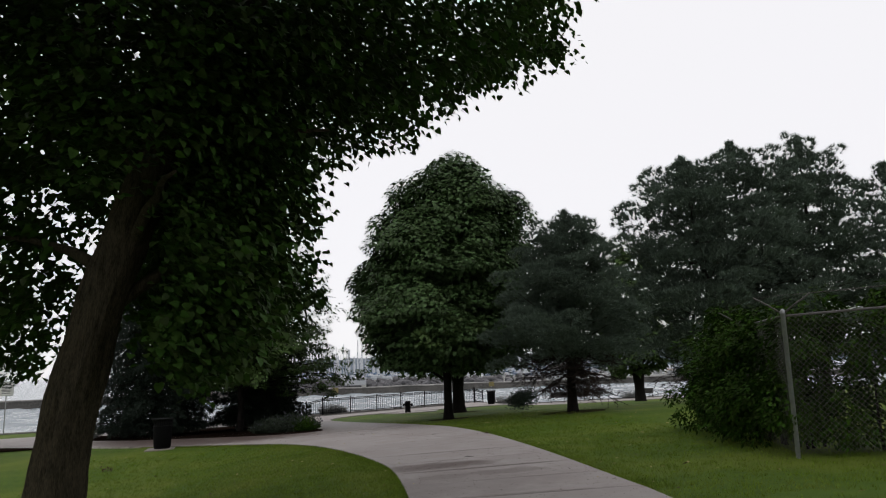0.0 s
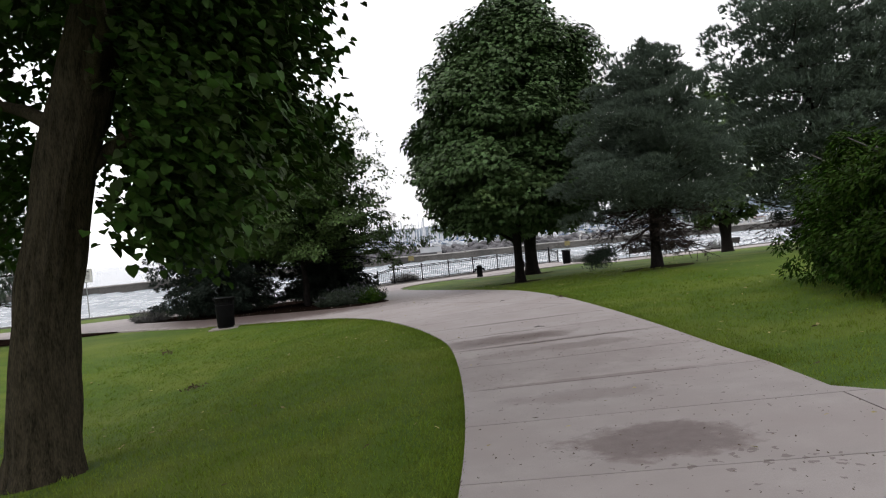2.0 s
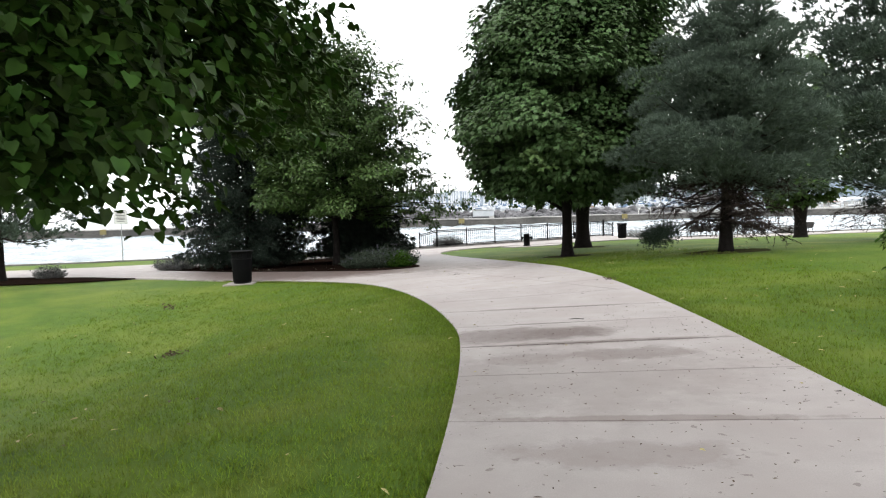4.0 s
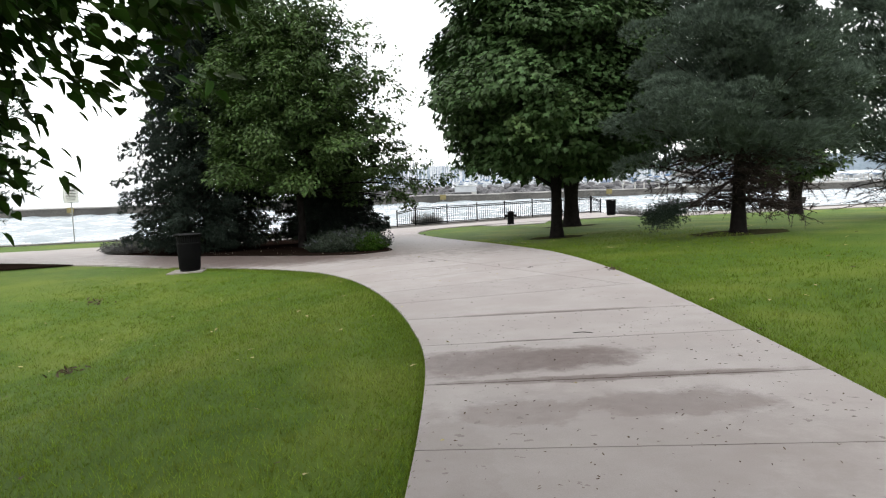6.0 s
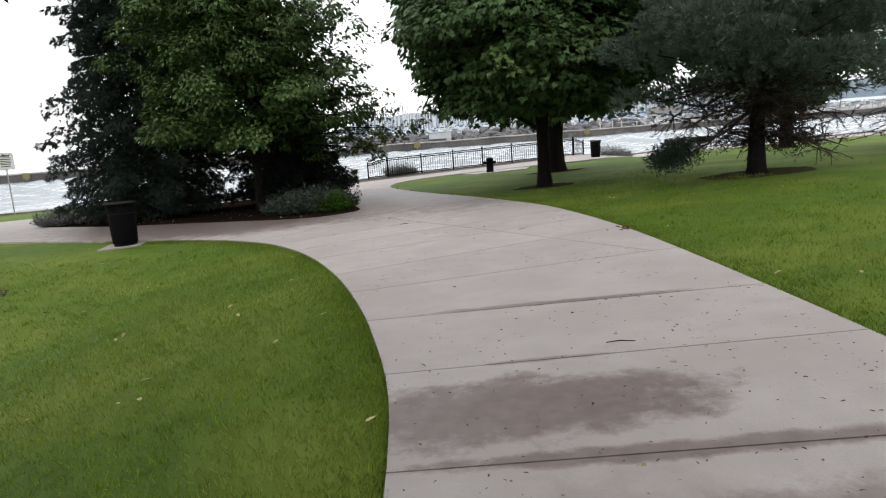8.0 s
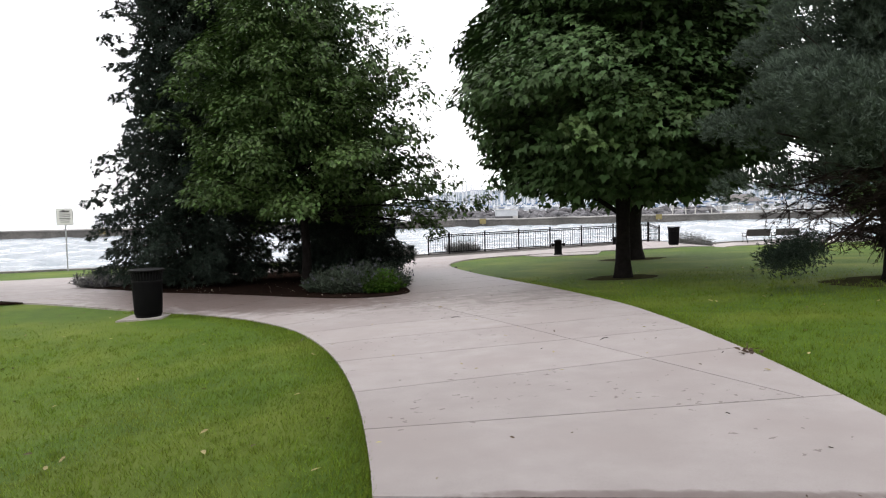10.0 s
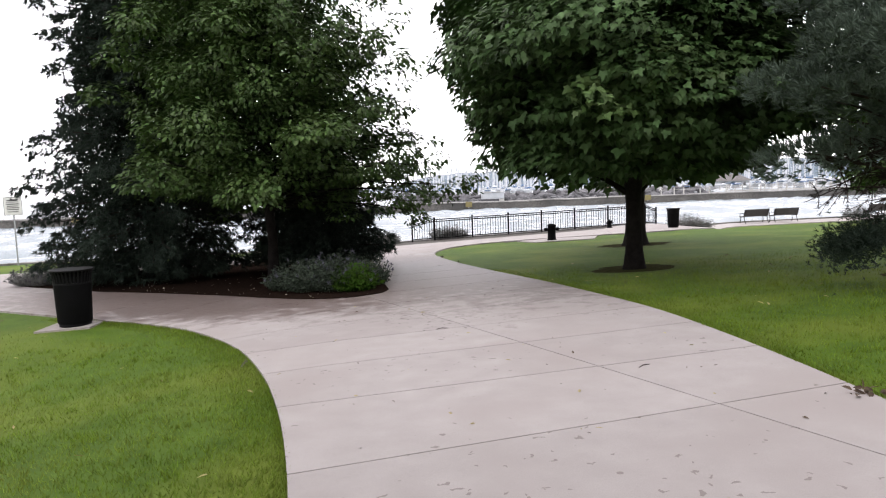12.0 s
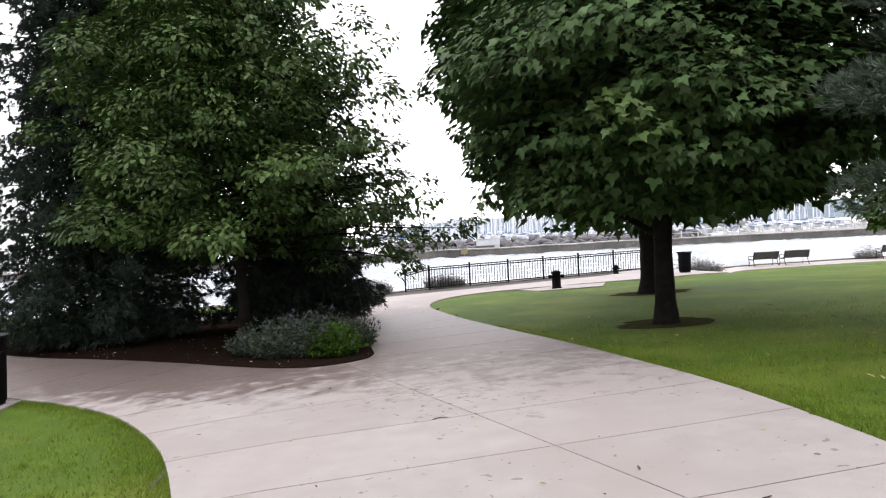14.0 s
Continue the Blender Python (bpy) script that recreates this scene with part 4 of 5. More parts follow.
def linden(x, y):
    gz = gh(x, y)
    t = base_empty("leaning_tree", x, y, gz, "large leaning tree with furrowed bark and hanging heart-shaped leaves", "tree")
    h = lambda z: z - gz
    trunk(t, [(-0.02, 0, -0.15), (0, 0, 0.0), (0.02, 0, 0.3), (0.08, 0, 1.2), (0.22, 0, 2.1), (0.55, 0, 3.5), (1.0, 0, 5.0), (1.5, 0, 6.4), (2.0, 0.1, 8.0), (2.3, 0.2, 10.5)],
          [0.60, 0.47, 0.385, 0.345, 0.335, 0.315, 0.29, 0.25, 0.17, 0.04], BARK_GREY, 96, "deeply furrowed grey-brown trunk", 0.16)
    rs = np.random.default_rng(5)
    for i in range(16):
        a, h0 = i * 2.39996 + 0.4, 3.3 + 0.4 * i
        ax = np.array([0.22 + (h0 - 2.1) * 0.33, 0.0, h0])
        r = rs.uniform(1.6, 2.8)
        pts = limb_points(ax, ax + np.array([r * math.cos(a), r * math.sin(a), rs.uniform(0.3, 1.6)]), 0.25, 7, 0.3, i)
        v, f = tube(pts, [0.10 * (1 - 0.9 * q / 6) + 0.01 for q in range(7)], 7)
        shape("branch", v, f, BARK_GREY, t, smooth=True)
    # limbs added to carry the unseen leaf roof that shades the walk
    for i, (ex, ey) in enumerate(((-3.5, -6.0), (0.5, -8.5), (3.8, -8.0), (5.5, -4.5))):
        pts = limb_points((1.5, 0, 6.4 - gz * 0.5), (ex, ey, 7.6), 0.5, 9, 0.3, i + 30)
        v, f = tube(pts, [0.13 * (1 - 0.88 * q / 8) for q in range(9)], 7)
        shape("branch", v, f, BARK_GREY, t, smooth=True)
    # upper crown
    n = 4000
    z = rs.uniform(3.9, 10.6, n)
    a = rs.uniform(0, 2 * math.pi, n)
    reach_r = np.interp(z, [3.9, 4.6, 5.6, 6.4, 9, 11.5], [2.4, 2.6, 3.3, 5.8, 8.1, 5.0])
    reach_l = np.interp(z, [3.9, 6, 9, 11.5], [5.0, 6.4, 6.0, 3.0])
    # front reach widened above 7 m, unseen, to shade the ground below
    reach_y = np.interp(z, [3.9, 6, 9, 11.5], [4.2, 5.4, 5.4, 3.0]) * np.where(np.sin(a) < 0, np.interp(z, [3.9, 5, 7.2, 8.2, 11.5], [0.3, 0.4, 0.65, 1.5, 1.5]), 1.0)
    lob = np.array([noise.noise(Vector((math.cos(q) * 2.2, math.sin(q) * 2.2, w * 0.45))) for q, w in zip(a, z)])
    fill = (0.22 + 0.78 * rs.uniform(0, 1, n) ** 0.5) * (1 + 0.15 * lob)
    x = np.where(np.cos(a) > 0, reach_r, reach_l) * np.cos(a) * fill + 0.65
    y = reach_y * np.sin(a) * fill
    upper = np.stack([x, y, z - gz], 1)[(x > -0.4) | (z > 4.7)]
    # hanging curtain on the walk's side of the trunk, and thin sprays on the other
    n = 1050
    z = rs.uniform(1.5, 4.4, n)
    y = rs.uniform(-1.45, 1.5, n)
    low = np.where(y < 0.0, 1.85, 2.4)
    right = np.interp(z, [1.5, 2.5, 3.2, 4.6], [2.5, 2.8, 2.85, 3.1]) - 0.1 * np.maximum(y - 0.5, 0) + 0.25 * rs.normal(0, 1, n)
    x = 0.75 + (right - 0.75) * rs.uniform(0, 1, n) ** 0.8
    ok = (z > low) & ((y > 0.7) | (x > 1.6))
    curtain = np.stack([x, y, z - gz], 1)[ok]
    n = 420
    far_side = np.stack([rs.uniform(-4.5, -0.5, n), rs.uniform(-0.2, 3.0, n), rs.uniform(1.9, 4.5, n) - gz], 1)
    n = 105
    u = rs.uniform(0, 1, n)
    low = np.interp(0.9 + 2.6 * u, [0.9, 2.1, 2.8, 3.2, 3.5], [2.2, 2.22, 2.28, 2.55, 3.05])
    front = np.stack([0.9 + 2.6 * u, rs.uniform(1.3, 2.5, n), low + (4.6 - low) * rs.uniform(0, 1, n) ** 1.2 - gz], 1)
    strand = np.stack([rs.normal(1.75, 0.13, 9), rs.uniform(1.5, 1.9, 9), rs.uniform(1.65, 2.3, 9) - gz], 1)
    # unseen roof of leaves added over the walk to shade it, and the dark mass round the stem
    n = 1500
    x, y, z = rs.uniform(-6.0, 6.8, n), rs.uniform(-12.5, -0.5, n), rs.uniform(5.6, 9.6, n)
    steep = np.minimum((z - 1.65) / np.maximum(np.hypot(x - 3.08, y + 10.4), 0.1), (z - 1.6) / np.maximum(np.hypot(x - 3.9, y + 7.6), 0.1))
    roof = np.stack([x, y, z - gz], 1)[steep > 0.8]
    n = 620
    h1, a1, r1 = rs.uniform(4.6, 7.6, n), rs.uniform(0, 6.28, n), rs.uniform(0.4, 1.0, n)
    stem_mass = np.stack([0.22 + (h1 - 2.1) * 0.25 + 2.9 * r1 * np.cos(a1) - 0.5, 1.6 * r1 * np.sin(a1) - 0.3, h1 - gz], 1)
    s = rs.uniform(0, 1, 110)
    bough = np.stack([4.3 + 4.6 * s, rs.normal(2.3, 0.45, 110), 6.15 + 2.1 * s + 1.7 * rs.uniform(0, 1, 110) ** 1.4 - gz], 1)
    cen = np.concatenate([upper, curtain, far_side, front, strand, bough, stem_mass])
    gaps = np.array([noise.noise(Vector((p[0] * 0.6, p[1] * 0.6, p[2] * 0.35 + 9))) for p in cen])
    cen = cen[gaps > -0.2]
    out = cen * np.array([1, 1, 0.0]) - np.array([0.6, 0, 0])
    pos, nor, tip = clumped(cen, out, 23, 0.36, 1.1, 0.4)
    tip[:, 2] -= 0.6
    leaves("crown", pos, nor, tip, rng.uniform(0.7, 1.25, len(pos)) * 0.112, HEART, LINDEN, t, 0.15)
    pos, nor, tip = clumped(roof, roof * np.array([1, 1, 0.0]), 10, 0.5, 0.9, 0.4)
    leaves("roof_foliage", pos, nor, tip, rng.uniform(0.8, 1.3, len(pos)) * 0.17, HEART, LINDEN, t, 0.15)["kind"] = "stuff"
    return t


linden(-3.08, 10.4)


# ---- chain-link fence overgrown with vines ----
def chain_fence():
    x, y = 7.7, 9.7
    gz = gh(x, y)
    t = base_empty("chain_link_fence", x, y, gz, "old chain-link fence with barbed wire arms, overgrown with vines", "fence")
    runs = [((0, 0), (1.5, 3.2)), ((1.5, 3.2), (3.0, 6.4)), ((0, 0), (2.9, -1.9)), ((2.9, -1.9), (5.8, -3.8))]
    for px, py in [(0, 0), (1.5, 3.2), (3.0, 6.4), (2.9, -1.9), (5.8, -3.8)]:
        dz = gh(x + px, y + py) - gz
        bm = lathe([(0.036, -0.1), (0.036, 2.2), (0.042, 2.2), (0.042, 2.25), (0.01, 2.29)], 12)
        bmesh.ops.translate(bm, vec=(px, py, dz), verts=bm.verts)
        post = part("post", bm, GALV if px == 0 else RUSTING, t, "galvanised steel post" if px == 0 else "dull weathered post", True)
        v, f = join_tubes([tube([(px, py, dz + 2.2), (px + s * 0.12, py - s * 0.18, dz + 2.36), (px + s * 0.24, py - s * 0.36, dz + 2.5)], [0.016, 0.014, 0.012], 6) for s in (1, -1)])
        shape("barb_arm", v, f, RUSTING, t, smooth=True)
    for (ax, ay), (bx, by) in runs:
        za, zb = gh(x + ax, y + ay) - gz, gh(x + bx, y + by) - gz
        ln = math.hypot(bx - ax, by - ay)
        wires = []
        n = int(ln / 0.085)
        for s in (1, -1):
            for i in range(-24, n + 24):
                p, q = i / n, (i + s * 24) / n
                c0, c1 = max(min(p, q), 0), min(max(p, q), 1)
                if c1 <= c0:
                    continue
                za_, zb_ = (0.04 + 2.1 * (c0 - p) / (q - p), 0.04 + 2.1 * (c1 - p) / (q - p))
                wires.append(tube([(ax + (bx - ax) * c0, ay + (by - ay) * c0, za + (zb - za) * c0 + za_), (ax + (bx - ax) * c1, ay + (by - ay) * c1, za + (zb - za) * c1 + zb_)], [0.0022, 0.0022], 3))
        v, f = join_tubes(wires)
        shape("mesh_panel", v, f, RUSTING, t)
        rail = [tube([(ax, ay, za + 2.17), (bx, by, zb + 2.17)], [0.02, 0.02], 6)]
        rail += [tube([(ax + d * 0.24, ay - d * 0.36, za + 2.5), (bx + d * 0.24, by - d * 0.36, zb + 2.5)], [0.004, 0.004], 3) for d in (0.5, 1, -0.5, -1)]
        v, f = join_tubes(rail)
        shape("top_rail", v, f, RUSTING, t)
    return t


chain_fence()


def vine_mass(x, y, pts, label, per=60, leaf=0.085, seed=0):
    """A hedge of climbing leaves: bumpy clumps round the points (x, y, z, radius) with stems."""
    gz = gh(x, y)
    t = base_empty("vine_hedge", x, y, gz, label, "hedge", "vine hedges")
    rs = np.random.default_rng(seed + 60)
    cen, out, stems = [], [], []
    for px, py, pz, r in pts:
        for k in range(int(58 * r * r) + 10):
            d = unit(rs.normal(0, 1, (1, 3)))[0]
            q = np.array([px, py, pz]) + d * r * rs.uniform(0.3, 1.1)
            if q[2] > 0.03:
                cen.append(q)
                out.append(d)
        stems.append(tube(limb_points((px, py, 0), (px + rs.normal(0, 0.1), py, pz), 0.0, 6, 0.3, px), [0.03, 0.026, 0.022, 0.018, 0.014, 0.01], 5))
    v, f = join_tubes(stems)
    shape("stem_mass", v, f, BARK, t, smooth=True)
    pos, nor, tip = clumped(np.array(cen), np.array(out), per, 0.24, 0.9, 0.3)
    ok = pos[:, 2] > 0.02
    leaves("foliage", pos[ok], nor[ok], tip[ok], rng.uniform(0.7, 1.25, ok.sum()) * leaf, OVAL, VINE, t, 0.2)
    return t


vine_mass(8.6, 11.5, [(-0.1, -0.5, 0.7, 0.7), (0, 0.4, 0.6, 0.8), (0.3, 1.3, 0.7, 0.85), (0.6, 2.4, 0.7, 0.9), (1.0, 3.5, 0.7, 0.85), (0.0, -0.3, 1.6, 0.55), (0.2, 0.7, 1.7, 0.6),
                      (0.5, 1.8, 1.8, 0.65), (0.9, 3.0, 1.6, 0.7), (0.2, 0.3, 2.2, 0.4), (0.6, 2.0, 2.3, 0.4)],
          "dense green vines climbing over the wire fence", 70, 0.092, 1)
vine_mass(8.6, 9.7, [(-0.3, 0.5, 0.7, 0.7), (-0.2, 0.5, 1.7, 0.6), (0.1, 0.6, 2.2, 0.5), (0.2, 0.1, 0.7, 0.75), (1.8, -0.9, 2.3, 0.5), (1.2, -0.8, 0.8, 0.85), (2.2, -1.5, 0.8, 0.9), (3.2, -2.1, 0.8, 0.9), (0.5, -0.2, 1.7, 0.6), (1.5, -0.9, 1.8, 0.7), (2.6, -1.7, 1.8, 0.7), (0.9, -0.4, 2.3, 0.4)],
          "leafy vine thicket along the wire fence", 70, 0.092, 2)


# ---- street furniture ----
LIFT = 0.004


def litter_bin(x, y, h=0.94, r=0.29, slats=32, label="", rz=0.0):
    """A drum with a slatted, flared collar under a double rim."""
    t = base_empty("litter_bin", x, y, gh(x, y) + LIFT, label, "litter bin", "litter bins", rz)
    part("foot", lathe([(r * 0.80, 0.0), (r * 0.84, 0.0), (r * 0.84, 0.06), (r * 0.80, 0.06)], 28), BLACK, t, smooth=True)
    part("drum", lathe([(r * 0.86, 0.045), (r * 0.90, 0.06), (r * 0.95, h * 0.40), (r * 0.985, h * 0.755), (r * 0.99, h * 0.77), (r * 0.95, h * 0.77), (r * 0.93, h * 0.7)], 36), BLACK_WORN, t, "solid dark drum", True)
    part("liner", lathe([(r * 0.70, h * 0.3), (r * 0.93, h * 0.8), (r * 1.0, h * 0.94), (r * 0.98, h * 0.94), (r * 0.9, h * 0.8), (r * 0.68, h * 0.32)], 24), BLACK_WORN, t, "dark inner liner", True)
    bm = bmesh.new()
    prof = [(r * 0.975, h * 0.75), (r * 1.0, h * 0.85), (r * 1.05, h * 0.93), (r * 1.15, h * 0.99)]
    for (r0, z0), (r1, z1) in zip(prof, prof[1:]):
        vs = [bm.verts.new(p) for p in ((r0, -0.014, z0), (r0, 0.014, z0), (r1, 0.014, z1), (r1, -0.014, z1),
                                        (r0 - 0.006, -0.014, z0), (r0 - 0.006, 0.014, z0), (r1 - 0.006, 0.014, z1), (r1 - 0.006, -0.014, z1))]
        for q in ((0, 1, 2, 3), (7, 6, 5, 4), (1, 5, 6, 2), (4, 0, 3, 7), (3, 2, 6, 7), (4, 5, 1, 0)):
            bm.faces.new([vs[i] for i in q])
    first = part("slat", bm, BLACK, t)
    for i in range(1, slats):
        s = new("slat", first.data)
        s.parent = t
        s.matrix_local = pose(0, 0, 0, 0, 0, 360 / slats * i)
    part("rim", lathe([(r * 1.11, h - 0.018), (r * 1.17, h - 0.018), (r * 1.18, h + 0.006), (r * 1.11, h + 0.006)], 36), BLACK, t, "rolled top rim", True)
    part("band", lathe([(r * 0.985, h * 0.745), (r * 1.0, h * 0.745), (r * 1.0, h * 0.775), (r * 0.985, h * 0.775)], 36), BLACK, t)
    return t


litter_bin(-4.2, 25.72, 0.98, 0.305, 32, "black slatted steel litter bin on a small concrete pad")
LIFT = 0.012
litter_bin(13.1, 45.4, 0.88, 0.27, 32, "black slatted steel litter bin at the end of the railing")


def hydrant(x, y):
    t = base_empty("fire_hydrant", x, y, gh(x, y) + 0.004, "black fire hydrant with two side outlets on a concrete pad", "hydrant", "", 8)
    part("barrel", lathe([(0.19, 0), (0.19, 0.03), (0.165, 0.04), (0.16, 0.56), (0.175, 0.57), (0.175, 0.6), (0.15, 0.63), (0.08, 0.665), (0.02, 0.67)], 24), BLACK_WORN, t, smooth=True)
    for s in (1, -1):
        v, f = tube([(s * 0.13, 0, 0.44), (s * 0.2, 0, 0.44), (s * 0.21, 0, 0.44), (s * 0.29, 0, 0.44), (s * 0.3, 0, 0.44)], [0.05, 0.05, 0.07, 0.07, 0.04], 12)
        shape("outlet", v, f, BLACK_WORN, t, "capped side outlet", True)
    return t


hydrant(6.85, 41.6)


def bollard(x, y):
    t = base_empty("mooring_bollard", x, y, gh(x, y) + 0.012, "small dark iron mooring bollard beside the railing", "bollard")
    part("barrel", lathe([(0.15, 0), (0.15, 0.03), (0.1, 0.05), (0.085, 0.25), (0.12, 0.3), (0.12, 0.34), (0.06, 0.4), (0.02, 0.41)], 18), BLACK_WORN, t, smooth=True)
    v, f = tube([(-0.2, 0, 0.24), (0, 0, 0.25), (0.2, 0, 0.24)], [0.03, 0.035, 0.03], 8)
    shape("cross_bar", v, f, BLACK_WORN, t, smooth=True)
    return t


bollard(10.85, 48.1)


def railing():
    pts = [(1.05, 46.3), (2.1, 46.75), (3.95, 47.3), (5.75, 47.75), (7.45, 48.15), (9.2, 48.6), (11.0, 49.05), (13.05, 49.6), (13.9, 50.4)]
    x, y = pts[0]
    gz = gh(x, y)
    t = base_empty("railing", x, y, gz, "black metal picket railing along the lake edge", "railing")
    H = 1.02
    tops = [0.86] + [H] * 7 + [0.84]
    rel = [(px - x, py - y, gh(px, py) - gz + 0.012) for px, py in pts]
    for i, (px, py, pz) in enumerate(rel):
        bm = bmesh.new()
        w = 0.07 if i not in (1, 7) else 0.095
        box(bm, px, py, pz + (tops[i] + 0.04) / 2, w, w, tops[i] + 0.04)
        box(bm, px, py, pz + tops[i] + 0.05, w * 1.25, w * 1.25, 0.025)
        part("post", bm, BLACK, t)
    for i in range(8):
        a, b = rel[i], rel[i + 1]

        def top(s, i=i):
            return tops[i] + (tops[i + 1] - tops[i]) * ease(s)
        rails = []
        for off in (-0.05, -0.14):
            rails.append(tube([(a[0] + (b[0] - a[0]) * s, a[1] + (b[1] - a[1]) * s, a[2] + (b[2] - a[2]) * s + top(s) + off) for s in [k / 8 for k in range(9)]], [0.024] * 9, 6))
        rails.append(tube([(a[0], a[1], a[2] + 0.09), (b[0], b[1], b[2] + 0.09)], [0.024, 0.024], 6))
        for rv, rf in rails:
            shape("rail", rv, rf, BLACK, t)
        n = max(6, int(math.hypot(b[0] - a[0], b[1] - a[1]) / 0.125))
        for k in range(1, n):
            s = k / n
            bm = bmesh.new()
            hh = top(s) - 0.05 - 0.06
            box(bm, 0, 0, hh / 2 + 0.06, 0.022, 0.022, hh)
            p = part("picket", bm, BLACK, t)
            p.location = (a[0] + (b[0] - a[0]) * s, a[1] + (b[1] - a[1]) * s, a[2] + (b[2] - a[2]) * s)
    return t


railing()


def bench(x, y, rz, w=1.8):
    t = base_empty("park_bench", x, y, gh(x, y) + 0.012, "black slatted park bench facing the lake", "bench", "benches on the promenade", rz)
    for i in range(5):
        bm = box(bmesh.new(), 0, -0.02 + 0.095 * i, 0.44 + 0.006 * abs(i - 2), w, 0.092, 0.03, bevel=0.006)
        part("seat_slat", bm, WOOD, t)
    for i in range(5):
        bm = box(bmesh.new(), 0, 0, 0, w, 0.03, 0.09, pose(0, -0.10 - 0.028 * i, 0.5 + 0.092 * i, -14, 0, 0), 0.006)
        part("back_slat", bm, WOOD, t)
    for s in (-1, 1):
        v, f = join_tubes([
            tube([(s * w * 0.46, 0.40, 0.0), (s * w * 0.46, 0.34, 0.2), (s * w * 0.46, 0.38, 0.42)], [0.022] * 3, 6),
            tube([(s * w * 0.46, -0.22, 0.0), (s * w * 0.46, -0.10, 0.22), (s * w * 0.46, -0.06, 0.44), (s * w * 0.46, -0.25, 0.92)], [0.022] * 4, 6),
            tube([(s * w * 0.46, 0.38, 0.42), (s * w * 0.46, 0.40, 0.64), (s * w * 0.46, 0.2, 0.66), (s * w * 0.46, -0.16, 0.63)], [0.02] * 4, 6),
            tube([(s * w * 0.46, 0.38, 0.42), (s * w * 0.46, -0.06, 0.42)], [0.02] * 2, 6)])
        shape("end_frame", v, f, BLACK, t, "cast iron end frame", True)
    return t


for bx, by in ((23.1, 58.8), (25.2, 59.1), (32.2, 60.3)):
    bench(bx, by, 10)


def sign(x, y):
    t = base_empty("notice_sign", x, y, gh(x, y), "white notice sign with a black boat symbol on a steel post", "sign", "", 18)
    part("post", box(bmesh.new(), 0, 0.02, 1.3, 0.05, 0.03, 2.7), GALV, t)
    plate = part("plate", box(bmesh.new(), 0, -0.01, 2.36, 0.66, 0.012, 0.74, bevel=0.004), WHITE, t)
    for z, w, h in ((2.44, 0.46, 0.035), (2.36, 0.40, 0.03), (2.29, 0.46, 0.03), (2.22, 0.42, 0.03), (2.13, 0.38, 0.03)):
        part("text_bar", box(bmesh.new(), 0, -0.020, z, w, 0.004, h), INK, plate)
    hull = [(-0.2, 2.56), (0.17, 2.56), (0.22, 2.63), (0.02, 2.62), (-0.04, 2.67), (-0.1, 2.66), (-0.08, 2.61), (-0.2, 2.6)]
    bm = bmesh.new()
    front = [bm.verts.new((px, -0.021, pz)) for px, pz in hull]
    rear = [bm.verts.new((px, -0.018, pz)) for px, pz in hull]
    bm.faces.new(front)
    bm.faces.new(rear[::-1])
    for k in range(len(hull)):
        bm.faces.new((front[k - 1], rear[k - 1], rear[k], front[k]))
    part("boat_symbol", bm, INK, plate)
    part("wave_symbol", box(bmesh.new(), 0, -0.020, 2.52, 0.44, 0.004, 0.02), INK, plate)
    bm = bmesh.new()
    for cx, cz, sx, sz in ((0, 2.36, 0.63, 0.71),):
        for dx, dz, wx, wz in ((0, sz / 2, sx, 0.012), (0, -sz / 2, sx, 0.012), (sx / 2, 0, 0.012, sz), (-sx / 2, 0, 0.012, sz)):
            box(bm, cx + dx, -0.019, cz + dz, wx, 0.004, wz)
    part("border", bm, INK, plate)
    return t


sign(-14.68, 41.6)


# ---- low planting ----
def tuft_plant(x, y, rx, ry, h, label, blades, bloom=0.0, material=CATMINT, seed=0, lift=0.03, name="catmint_clump", group=""):
    t = base_empty(name, x, y, gh(x, y) + lift, label, "shrub", group)
    rs = np.random.default_rng(seed + 90)
    n = blades
    a, r = rs.uniform(0, 6.28, n), np.sqrt(rs.uniform(0, 1, n))
    base = np.stack([rx * r * np.cos(a) * 0.75, ry * r * np.sin(a) * 0.75, np.zeros(n)], 1)
    lean = np.stack([np.cos(a) * r * rx, np.sin(a) * r * ry, np.zeros(n)], 1)
    hh = h * rs.uniform(0.35, 1.2, n) * (1 - 0.45 * r * r)
    tipp = base + lean * 0.45 + np.stack([rs.normal(0, 0.05, n), rs.normal(0, 0.05, n), hh], 1)
    s = rs.uniform(0.15, 1, (n, 7, 1))
    pos = (base[:, None] * (1 - s) + tipp[:, None] * s).reshape(-1, 3)
    d = np.repeat(unit(tipp - base), 7, axis=0) * 0.8 + rs.normal(0, 0.55, (n * 7, 3))
    leaves("foliage", pos, rs.normal(0, 0.6, pos.shape) + np.array([0, -0.3, 1]), d, rs.uniform(0.035, 0.08, n * 7), OVAL, material, t, 0.2)
    w = 0.006
    sd = unit(np.cross(tipp - base, rs.normal(0, 1, (n, 3))))
    co = np.stack([base - sd * w, base + sd * w, tipp], 1).reshape(-1, 3)
    fast_mesh("stem_mass", co, np.arange(n * 3).reshape(-1, 3), material, t)
    if bloom:
        k = int(n * bloom)
        needles("bloom", tipp[:k], np.tile([0, 0, 1.0], (k, 1)), 10, 0.07, 0.02, BLOOM, t, 0.5, "dusty violet flower spikes")["kind"] = "stuff"
    return t


